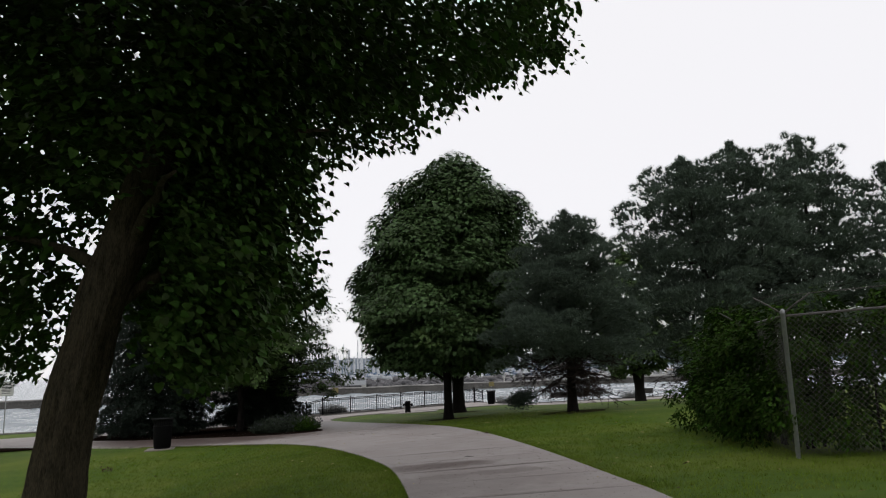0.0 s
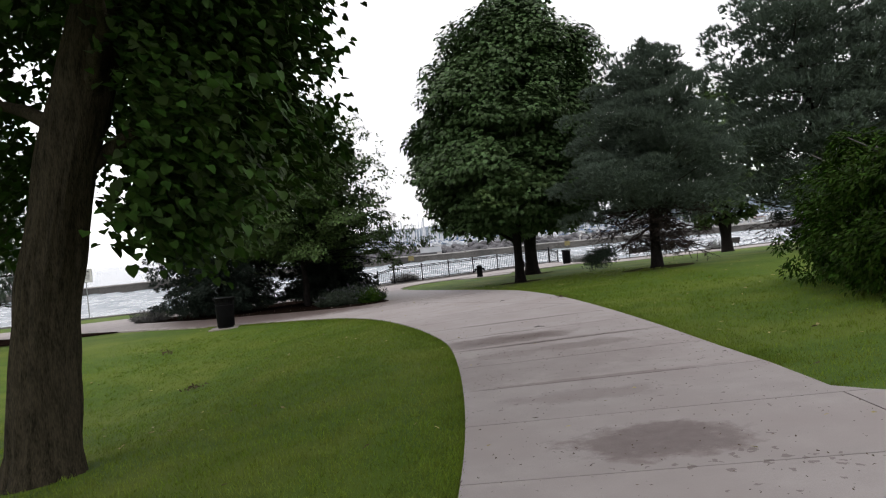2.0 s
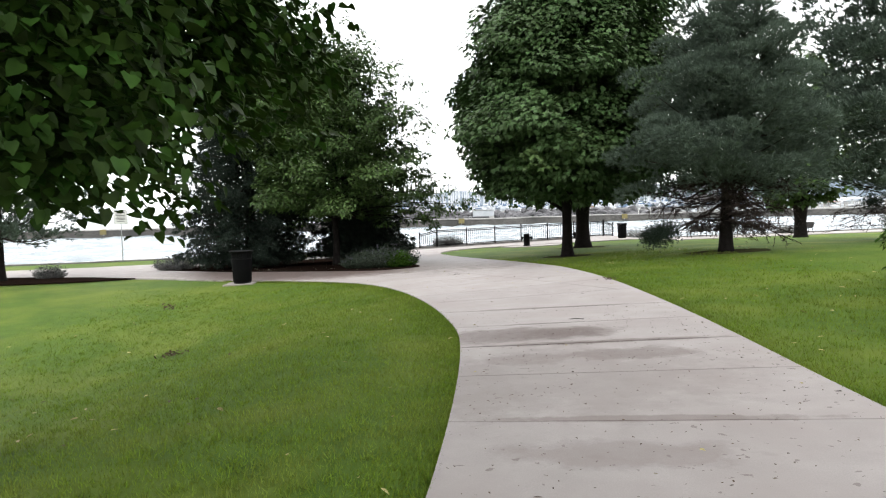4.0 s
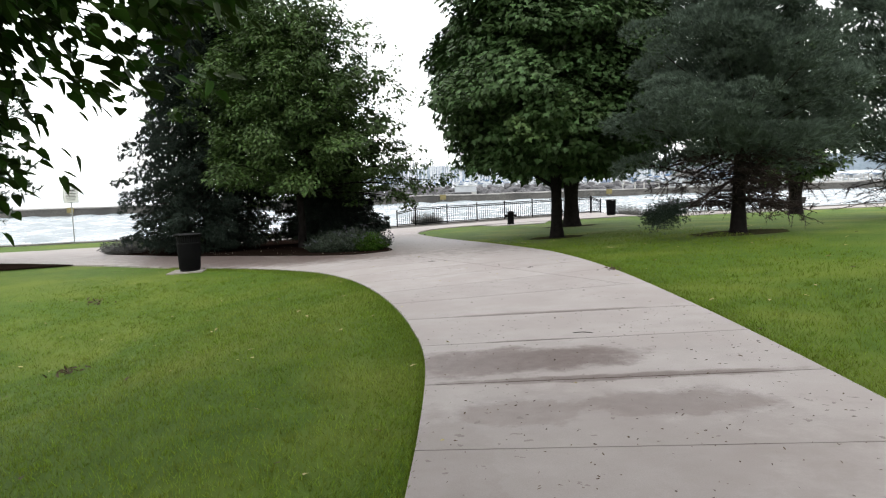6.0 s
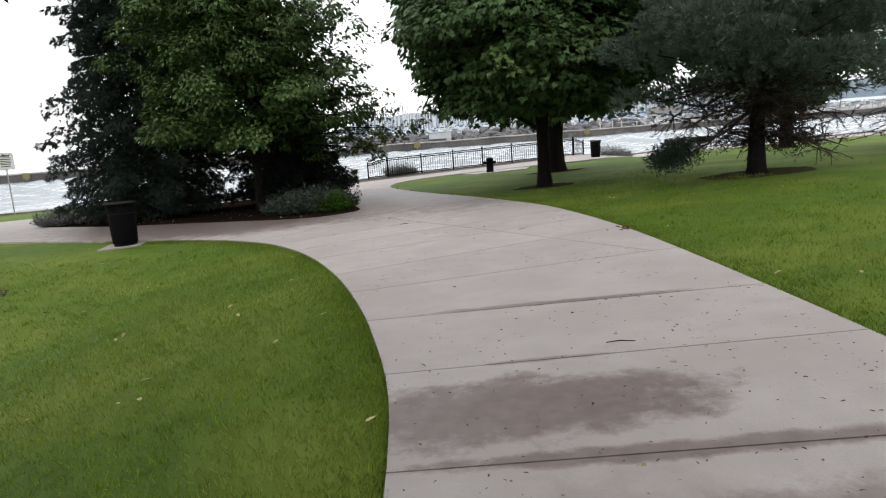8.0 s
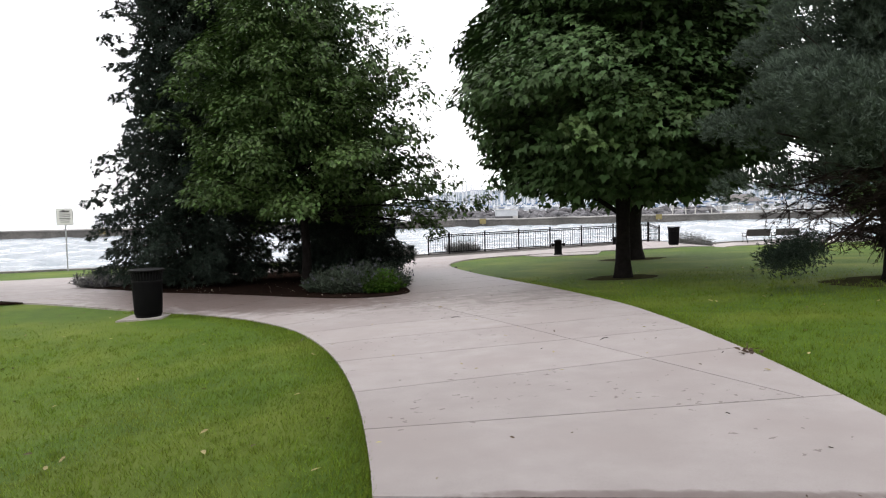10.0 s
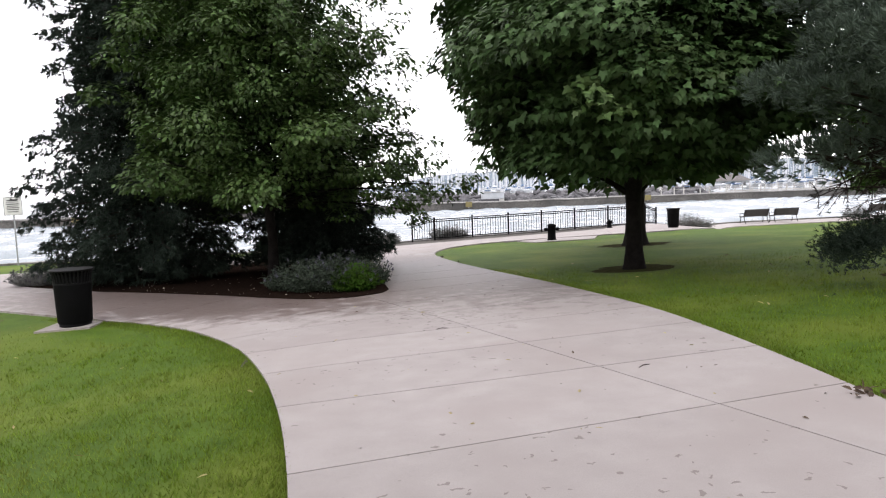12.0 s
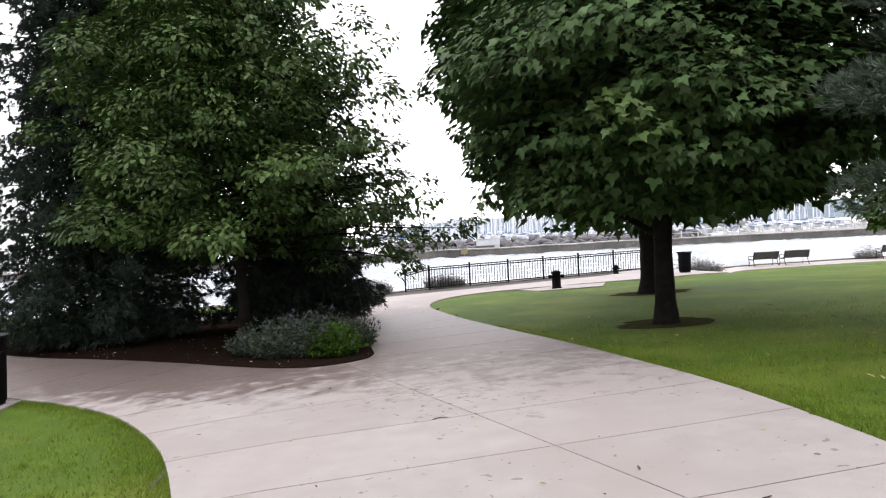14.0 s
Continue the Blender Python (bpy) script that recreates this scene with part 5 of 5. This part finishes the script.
CM = "grey-green catmint with dusty violet spikes at the bed edge"
for i, (px, py, rr, hh) in enumerate(((0.55, 27.0, 0.42, 0.5), (0.15, 27.35, 0.5, 0.6), (-0.45, 27.65, 0.5, 0.62), (-1.0, 28.2, 0.45, 0.55), (0.75, 27.9, 0.4, 0.55), (0.2, 28.3, 0.55, 0.68), (-0.5, 28.8, 0.5, 0.6))):
    tuft_plant(px, py, rr, rr, hh, CM, 330, 0.06, CATMINT if i else VINE, seed=20 + i, group="catmint clumps")
tuft_plant(-8.7, 32.7, 0.8, 0.5, 0.5, "pale catmint clump at the end of the bed", 600, 0.2, FROND, 4)
block = base_empty("stone_block", -0.25, 35.3, gh(-0.25, 35.3), "low tan stone block at the back of the bed", "stone block", "", 12)
part("stone", box(bmesh.new(), 0, 0, 0.2, 0.75, 0.4, 0.44, bevel=0.04), TAN_STONE, block)
TU = "grey feathery grass clump at the lake edge"
for i, (px, py, rr, hh) in enumerate(((-0.6, 45.7, 0.65, 0.75), (-0.05, 46.0, 0.5, 0.6), (2.5, 47.35, 0.6, 0.7), (3.1, 47.6, 0.6, 0.6), (15.6, 50.8, 0.9, 0.8), (16.6, 51.6, 0.8, 0.7), (31.2, 61.2, 0.9, 0.9), (-12.3, 30.0, 0.5, 0.5))):
    tuft_plant(px, py, rr, rr * 0.7, hh, TU, 420, 0, FROND, 10 + i, 0.0, "grass_clump", "lakeside grass clumps")

# ---- lake edge, breakwater, marina ----
kerb_pts = smooth_line([(-40, 37.4), (-18.5, 40.7), (-14, 42.4), (-6, 44.1), (1, 46.75), (13.5, 50.5), (17, 55.6), (22, 60.1), (32, 62.1), (46, 65)], 5)
kv, kf = [], []
for i, (px, py) in enumerate(kerb_pts):
    z = gh(px, py)
    for dy, dz in ((-0.15, 0.05 + 0.03 * noise.noise(Vector((px, py, 0)))), (0.35, 0.04), (0.5, -1.6), (-0.1, -1.6)):
        kv.append((px, py + dy, z + dz))
    if i:
        for k in range(4):
            a, b = (i - 1) * 4 + k, (i - 1) * 4 + (k + 1) % 4
            kf.append((a, b, b + 4, a + 4))
tagged(shape("sea_wall", kv, kf, STONE), "low dark stone wall at the lake edge", "sea wall", kind="structure")


def boulder(seed, r=1.0):
    bm = bmesh.new()
    bmesh.ops.create_icosphere(bm, subdivisions=2, radius=r)
    for v in bm.verts:
        k = 1 + 0.38 * noise.noise(v.co * 0.9 + Vector((seed * 7.1, seed, 0))) + 0.12 * noise.noise(v.co * 2.5 + Vector((seed, 3, 0)))
        v.co = Vector((v.co.x * 1.25, v.co.y, v.co.z * 0.75)) * k
    me = bpy.data.meshes.new("boulder")
    bm.to_mesh(me)
    bm.free()
    me.materials.append(JETTY_STONE)
    return me


BOULDERS = [boulder(i) for i in range(6)]
wall_pts = [(-120, 93.5), (-60, 100.7), (-39, 103), (-9, 107), (8, 111), (28, 113.5), (49, 115.8), (70, 117.6), (140, 125)]
bv, bf = [], []
wall_line = smooth_line(wall_pts, 10)
for i, (px, py) in enumerate(wall_line):
    top = WATER_Z + 1.02 + 0.12 * noise.noise(Vector((px * 0.12, 0, 0)))
    for dy, z in ((0.0, WATER_Z - 2), (0.05, top - 0.25), (0.0, top), (1.8, top + 0.05), (1.9, WATER_Z - 2)):
        bv.append((px, py + dy, z))
    if i:
        for k in range(4):
            a = (i - 1) * 5 + k
            bf.append((a, a + 5, a + 6, a + 1))
cv, cf = [], []
for i, (px, py) in enumerate(wall_line):
    top = WATER_Z + 1.02 + 0.12 * noise.noise(Vector((px * 0.12, 0, 0)))
    w = 0.02 + 0.10 * max(0, noise.noise(Vector((px * 0.35, 4, 0))) + 0.4)
    for dy, z in ((-0.02, top - w), (-0.02, top + 0.06), (1.9, top + 0.1)):
        cv.append((px, py + dy, z))
    if i:
        for k in range(2):
            a = (i - 1) * 3 + k
            cf.append((a, a + 3, a + 4, a + 1))
bw = tagged(shape("breakwater", bv, bf, WALLMAT), "long low weathered concrete breakwater in the lake", "breakwater", kind="structure")
shape("coping", cv, cf, COPING, bw, "pale bird-stained coping")
for px, py in ((6.9, 110.5), (33, 113.9), (-43.5, 102.2)):
    t = base_empty("marker_board", px, py, WATER_Z + 0.3, "yellow marker panel on the breakwater wall", "marker", "breakwater markers")
    part("panel", box(bmesh.new(), 0, -0.12, 0.5, 0.9, 0.08, 0.75, bevel=0.01), YELLOW, t)
    part("bracket", box(bmesh.new(), 0, 0.0, 0.4, 0.12, 0.2, 0.8), GALV, t)

rocks = base_empty("rock_jetty", 30, 148, WATER_Z, "grey boulder jetty in front of the marina", "jetty")
rs = np.random.default_rng(77)
for i in range(290):
    s = i / 290
    x = -4 + 58 * s + rs.normal(0, 0.5)
    row = i % 3
    o = new("boulder", BOULDERS[int(rs.integers(0, 6))])
    o.parent = rocks
    o.matrix_local = Matrix.LocRotScale((x - 30, 0.06 * (30 - x) + row * 1.3 + rs.normal(0, 0.3), 0.05 + row * 0.55 + rs.normal(0, 0.15)),
                                        Euler((rs.uniform(-.4, .4), rs.uniform(-.4, .4), rs.uniform(0, 6.3))), Vector((1, 1, 1)) * rs.uniform(0.55, 1.0))
core = shape("core", [(-36, 1, -2), (24, -1.0, -2), (24, 5, -2), (-36, 5, -2), (-34, 2.4, 0.9), (24, 1, 0.9), (24, 5, 0.9), (-34, 5, 0.9)],
             [(0, 1, 5, 4), (1, 2, 6, 5), (2, 3, 7, 6), (3, 0, 4, 7), (4, 5, 6, 7)], JETTY_STONE, rocks, "rubble core")

shed = base_empty("jetty_hut", 13.2, 145.5, WATER_Z, "white block hut on a dark base on the jetty", "hut")
part("base", box(bmesh.new(), -0.6, 0, 0.3, 3.3, 3, 0.8, bevel=0.05), JETTY_STONE, shed)
part("wall", box(bmesh.new(), 0, 0.3, 1.25, 4.2, 2.4, 1.3, bevel=0.05), HULL, shed)
part("roof", box(bmesh.new(), 0, 0.3, 1.95, 4.4, 2.7, 0.1, bevel=0.03), CAPMAT, shed)
part("pillar", box(bmesh.new(), 1.6, -0.4, 0.35, 1.0, 1.0, 0.9, bevel=0.05), CAPMAT, shed)


def sailboat(x, y, ln, mast, canvas, seed):
    t = base_empty("sailboat", x, y, WATER_Z, "moored white sailing boat with a bare mast", "boat", "marina boats", seed * 37 % 40 - 20 + 90)
    v = []
    for k in range(7):
        s = k / 6
        w = ln * 0.15 * math.sin(math.pi * (0.12 + 0.80 * (1 - s))) ** 0.7 if k < 6 else 0.03
        for yy, zz in ((-w, 0.95 + 0.2 * s), (-w * 0.75, -0.1), (w * 0.75, -0.1), (w, 0.95 + 0.2 * s)):
            v.append(((s - 0.5) * ln, yy, zz))
    f = [(k * 4 + j, k * 4 + 4 + j, k * 4 + 4 + (j + 1) % 4, k * 4 + (j + 1) % 4) for k in range(6) for j in range(4)] + [(0, 1, 2, 3), (27, 26, 25, 24)]
    shape("hull", v, f, HULL, t)
    part("cabin", box(bmesh.new(), -0.02 * ln, 0, 1.25, ln * 0.38, ln * 0.16, 0.55, bevel=0.12), HULL, t)
    mv, mf = join_tubes([tube([(0.05 * ln, 0, 0.9), (0.05 * ln, 0, mast)], [0.21, 0.15], 6), tube([(0.05 * ln, -0.8, mast * 0.62), (0.05 * ln, 0.8, mast * 0.62)], [0.04, 0.04], 4),
                         tube([(0.05 * ln, 0, mast), (0.49 * ln, 0, 1.2)], [0.03, 0.03], 3), tube([(0.05 * ln, 0, mast), (-0.49 * ln, 0, 1.2)], [0.03, 0.03], 3)])
    shape("mast", mv, mf, ALU, t, "pale mast with stays")
    bvv, bff = tube([(0.04 * ln, 0, 2.0), (-0.2 * ln, 0, 2.05), (-0.42 * ln, 0, 2.0)], [0.16, 0.24, 0.12], 7)
    shape("sail_cover", bvv, bff, BLUE_CANVAS if canvas else HULL, t, "furled sail cover")
    return t


boats = [sailboat(-6, 232, 9, 9.5, True, 1), sailboat(3, 236, 10, 11, False, 2), sailboat(10, 231, 8.5, 8.8, True, 3)]
k = 0
for row in range(6):
    for i in range(40):
        x = -14 + i * 3.7 + rs.uniform(-1, 1) + row * 3
        y = 226 + row * 15 + rs.uniform(-2, 2) + 0.05 * x
        src = boats[k % 3]
        k += 1
        c = copy_thing(src, pose(x, y, WATER_Z, 0, 0, rs.uniform(60, 120)) )
        s_ = rs.uniform(0.85, 1.3)
        c.scale = (1, 1, s_)

for i in range(5):
    dock = shape("dock", [(-20, 0, 0.5), (160, 0, 0.5), (160, 1.6, 0.5), (-20, 1.6, 0.5), (-20, 0, -0.4), (160, 0, -0.4), (160, 1.6, -0.4), (-20, 1.6, -0.4)],
                 [(0, 1, 2, 3), (0, 4, 5, 1), (2, 6, 7, 3), (1, 5, 6, 2), (3, 7, 4, 0)], CAPMAT)
    dock.location = (0, 219 + 15 * i, WATER_Z)
    tagged(dock, "long floating dock of the marina", "dock", "marina docks", kind="structure")

house = base_empty("boat_house", 77, 190, WATER_Z + 0.3, "low boathouse with a grey hipped roof", "building")
part("wall", box(bmesh.new(), 0, 0, 0.9, 8, 6, 2.0), HULL, house)
shape("roof", [(-4.8, -3.6, 1.85), (4.8, -3.6, 1.85), (4.8, 3.6, 1.85), (-4.8, 3.6, 1.85), (-2.2, 0, 3.7), (2.2, 0, 3.7)], [(0, 1, 5, 4), (1, 2, 5), (2, 3, 4, 5), (3, 0, 4), (3, 2, 1, 0)], ROOF, house)
for dx in (-2.6, 0.0, 2.6):
    part("window", box(bmesh.new(), dx, -3.01, 1.15, 1.0, 0.06, 0.8), INK, house)

wv, wf = [], []
for i in range(181):
    x = -60 + 5.5 * i
    h = 10.5 + 0.012 * x + 3 * noise.noise(Vector((x * 0.011, 0, 0))) + 2.0 * noise.noise(Vector((x * 0.06, 2, 0))) + 1.2 * noise.noise(Vector((x * 0.3, 2, 0)))
    h *= ease((x + 60) / 70)
    for yy, zz in ((560 + 0.1 * x, -3), (575 + 0.1 * x, h * 0.8 - 2), (600 + 0.1 * x, h - 1), (680, -3)):
        wv.append((x, yy, zz))
    if i:
        for k in range(3):
            a = (i - 1) * 4 + k
            wf.append((a, a + 4, a + 5, a + 1))
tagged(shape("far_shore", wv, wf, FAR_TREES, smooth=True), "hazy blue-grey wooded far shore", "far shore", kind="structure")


def motorboat(x, y, rz, cover):
    t = base_empty("motorboat", x, y, WATER_Z, "small white motorboat at its berth", "boat", "marina motorboats", rz)
    v = []
    for k in range(6):
        s = k / 5
        w = 1.15 * (1 - max(0, s - 0.55) ** 1.5 * 2.6)
        for yy, zz in ((-w, 0.75 + 0.35 * s), (-w * 0.7, -0.1), (w * 0.7, -0.1), (w, 0.75 + 0.35 * s)):
            v.append(((s - 0.5) * 6.5, yy, zz))
    f = [(k * 4 + j, k * 4 + 4 + j, k * 4 + 4 + (j + 1) % 4, k * 4 + (j + 1) % 4) for k in range(5) for j in range(4)] + [(0, 1, 2, 3), (23, 22, 21, 20)]
    shape("hull", v, f, HULL, t)
    part("cabin", box(bmesh.new(), 0.2, 0, 1.35, 2.2, 1.6, 0.8, bevel=0.2), HULL, t)
    part("windscreen", box(bmesh.new(), 1.15, 0, 1.5, 0.5, 1.4, 0.35, bevel=0.05), INK, t)
    part("canopy", box(bmesh.new(), -1.2, 0, 1.75, 2.0, 1.7, 0.12, bevel=0.04), cover, t, "canvas canopy")
    return t


small = [motorboat(52, 150, 80, BLUE_CANVAS), motorboat(57, 151, 95, HULL), motorboat(88, 152, 100, ORANGE)]
for i in range(60):
    k = 2 if i == 30 else i % 2
    copy_thing(small[k], pose(44 + (i % 30) * 3.6 + rs.uniform(-0.8, 0.8), 158 + (i // 30) * 22 + 0.06 * (i % 30) * 3.6 + rs.uniform(-1, 1), WATER_Z, 0, 0, rs.uniform(70, 110)))
for i in range(26):
    copy_thing(small[i % 2], pose(-2 + i * 3.1 + rs.uniform(-0.8, 0.8), 205 + rs.uniform(-3, 3), WATER_Z, 0, 0, rs.uniform(60, 120)))
for row, (yy, x0, x1) in enumerate(((131, 40, 150), (150, 38, 160), (172, 36, 170))):
    pier = base_empty("pier", x0, yy, WATER_Z, "timber pier with pale mooring posts and a handrail", "pier", "marina piers")
    part("deck", box(bmesh.new(), (x1 - x0) / 2, 0, 0.55, x1 - x0, 1.8, 0.2), CAPMAT, pier)
    part("handrail", box(bmesh.new(), (x1 - x0) / 2, -0.8, 1.5, x1 - x0, 0.07, 0.07), CAPMAT, pier)
    first = None
    for i in range(int((x1 - x0) / 2.2)):
        if first is None:
            bm = lathe([(0.11, -1.5), (0.11, 1.55), (0.13, 1.56), (0.02, 1.7)], 8)
            first = part("mooring_post", bm, CAPMAT, pier)
            first.location = (0.3, -0.8, 0)
        else:
            o = new("mooring_post", first.data)
            o.parent = pier
            o.location = (0.3 + 2.2 * i, -0.8 if i % 2 else 0.8, rs.uniform(-0.3, 0.5))

# ---- grass blades, fallen leaves, stains ----
def inside(poly, xs, ys):
    res = np.zeros(len(xs), bool)
    for i in range(len(poly)):
        (x0, y0), (x1, y1) = poly[i - 1], poly[i]
        hit = (y0 > ys) != (y1 > ys)
        with np.errstate(divide="ignore", invalid="ignore"):
            res ^= hit & (xs < (x1 - x0) * (ys - y0) / (y1 - y0 if y1 != y0 else 1e-9) + x0)
    return res


def blades(n, x0, x1, y0, y1, height, soft=6.0):
    xs, ys = rng.uniform(x0, x1, n), rng.uniform(y0, y1, n)
    ok = ~inside(PAVED, xs, ys)
    ok &= rng.uniform(0, 1, n) < np.minimum(1, np.minimum((xs - x0) / soft, (y1 - ys) / soft) if x0 < 0 else np.minimum((x1 - xs) / soft, (y1 - ys) / soft))
    for bx, by, br in ((-2.98, 10.35, 0.5), (-4.2, 25.9, 0.5), (6.2, 27.75, 1.0), (9.5, 22.9, 1.2)):
        ok &= (xs - bx) ** 2 + (ys - by) ** 2 > br * br
    xs, ys = xs[ok], ys[ok]
    zs = np.array([gh(a, b) - 0.03 for a, b in zip(xs, ys)])
    p = np.stack([xs, ys, zs], 1)
    m = len(xs)
    a = rng.uniform(0, 6.28, m)
    s = np.stack([np.cos(a), np.sin(a), np.zeros(m)], 1) * rng.uniform(0.0025, 0.005, (m, 1))
    tip = p + np.stack([rng.normal(0, 0.016, m), rng.normal(0, 0.016, m), height * rng.uniform(0.5, 1.25, m)], 1)
    return np.stack([p - s, p + s, tip], 1).reshape(-1, 3)


co = np.concatenate([blades(330000, -8.0, 2.0, 4.0, 26, 0.036, 9.0), blades(130000, 4.0, 11.0, 7.5, 30, 0.036, 6.0)])
tc = np.stack([rng.uniform(-6.5, 9.5, 5200), rng.uniform(6.5, 24, 5200)], 1)
tc = np.repeat(tc[~inside(PAVED, tc[:, 0] + 0.12, tc[:, 1]) & ~inside(PAVED, tc[:, 0] - 0.12, tc[:, 1])], 9, axis=0)
tc = tc + rng.normal(0, 0.035, tc.shape)
p = np.concatenate([tc, np.array([gh(a, b) - 0.03 for a, b in tc])[:, None]], 1)
a = rng.uniform(0, 6.28, len(p))
side = np.stack([np.cos(a), np.sin(a), np.zeros(len(p))], 1) * 0.005
top = p + np.concatenate([rng.normal(0, 0.022, (len(p), 2)), rng.uniform(0.04, 0.068, (len(p), 1))], 1)
co = np.concatenate([co, np.stack([p - side, p + side, top], 1).reshape(-1, 3)])
g = fast_mesh("grass", co, np.arange(len(co)).reshape(-1, 3), BLADE)
tagged(g, "short mown green grass blades", "grass", kind="stuff")


def fringe(line, side, n, y0, y1):
    """Longer blades that lean over the edge of the paving."""
    pts = [p for p in line if y0 < p[1] < y1 and -5 < p[0] < 7]
    seg = rng.integers(0, len(pts) - 1, n)
    t = rng.uniform(0, 1, n)
    P = np.array(pts)
    base = P[seg] * (1 - t[:, None]) + P[seg + 1] * t[:, None]
    off = rng.uniform(0, 1, n) ** 2.4
    base[:, 0] += side * (0.012 + 0.5 * off)
    z = np.array([gh(a, b) - 0.03 for a, b in base])
    p = np.concatenate([base, z[:, None]], 1)
    a = rng.uniform(0, 6.28, n)
    s = np.stack([np.cos(a), np.sin(a), np.zeros(n)], 1) * 0.004
    tip = p + np.stack([-side * rng.uniform(-0.02, 0.045, n), rng.normal(0, 0.025, n), rng.uniform(0.026, 0.062, n) * (1 - 0.5 * off)], 1)
    return np.stack([p - s, p + s, tip], 1).reshape(-1, 3)


co = np.concatenate([fringe(LEFT_SMOOTH, -1, 26000, 4, 27), fringe(RIGHT_SMOOTH, 1, 16000, 8, 30)])
g = fast_mesh("edge_grass", co, np.arange(len(co)).reshape(-1, 3), BLADE)
tagged(g, "longer grass leaning over the path edge", "grass", kind="stuff")


# fallen leaves and bits on paving and lawn
rs = np.random.default_rng(31)


def litter(n, x0, x1, y0, y1, lo, hi, material, on_path, name, label):
    x, y = rs.uniform(x0, x1, n), rs.uniform(y0, y1, n)
    ok = inside(PAVED, x, y) == on_path
    x, y = x[ok], y[ok]
    z = np.array([gh(a, b) for a, b in zip(x, y)]) + (0.018 if on_path else 0.004)
    m = len(x)
    nor = np.stack([rs.normal(0, 0.25, m), rs.normal(0, 0.25, m), np.ones(m)], 1)
    ob = leaves(name, np.stack([x, y, z], 1), nor, rs.normal(0, 1, (m, 3)), rs.uniform(lo, hi, m), OVAL, material, None, 0.25)
    return tagged(ob, label, "fallen leaves", kind="stuff")


litter(130, -0.5, 5.3, 3.5, 27, 0.02, 0.05, DRYBROWN, True, "path_litter", "small brown leaves scattered on the path")
litter(90, -0.5, 5.3, 3.5, 27, 0.03, 0.07, DRY, True, "path_leaves", "pale fallen leaves on the path")
litter(260, -7, 12, 5, 30, 0.05, 0.09, DRY, False, "lawn_leaves", "pale yellow leaves fallen on the lawn")
litter(120, -7, 12, 5, 30, 0.05, 0.09, DRYBROWN, False, "lawn_litter", "brown leaves fallen on the lawn")
litter(1300, 1.0, 4.9, 4.8, 15.0, 0.01, 0.028, DRYBROWN, True, "path_crumbs", "dark crumbs and bits on the path")


def debris(x, y, n, spread, label):
    m = n
    p = np.stack([x + rs.normal(0, spread, m), y + rs.normal(0, spread * 0.5, m)], 1)
    z = np.array([gh(a, b) for a, b in p]) + rs.uniform(-0.01, 0.05, m)
    ob = leaves("leaf_clump", np.concatenate([p, z[:, None]], 1), rs.normal(0, 0.6, (m, 3)) + [0, 0, 1], rs.normal(0, 1, (m, 3)), rs.uniform(0.05, 0.1, m), OVAL, DRYBROWN, None, 0.3)
    return tagged(ob, label, "leaf litter", kind="stuff")


n = 260
bx, by = rs.uniform(-7, 1.2, n), rs.uniform(26, 32, n)
ok = inside(smooth_line(BED), bx, by)
bx, by = bx[ok], by[ok]
pet = leaves("mulch_petals", np.stack([bx, by, [gh(a, b) + 0.036 for a, b in zip(bx, by)]], 1), rs.normal(0, 0.3, (len(bx), 3)) + [0, 0, 1], rs.normal(0, 1, (len(bx), 3)),
             rs.uniform(0.025, 0.05, len(bx)), OVAL, PETAL, None, 0.2)
tagged(pet, "pale fallen petals and leaf bits on the mulch", "petals", kind="stuff")
debris(-2.95, 16.3, 34, 0.13, "small heap of wilted dark leaves on the lawn")
debris(-4.95, 21.7, 26, 0.16, "small heap of wilted dark leaves on the lawn")
debris(5.15, 18.4, 22, 0.09, "dry leaves caught at the lawn edge")
for i, (px, py, ln, az) in enumerate(((3.46, 13.75, 0.2, -8), (3.95, 19.6, 0.16, 40), (2.2, 22.1, 0.16, 20))):
    v, f = tube([(-ln / 2, 0, 0), (0, 0.012, 0.006), (ln / 2, 0, 0)], [0.003, 0.0045, 0.003], 6)
    ob = tagged(shape("twig", v, f, TWIG), "thin dry twig on the path", "twig", "fallen twigs")
    ob.matrix_world = pose(px, py, gh(px, py) + 0.017, 0, 0, az)
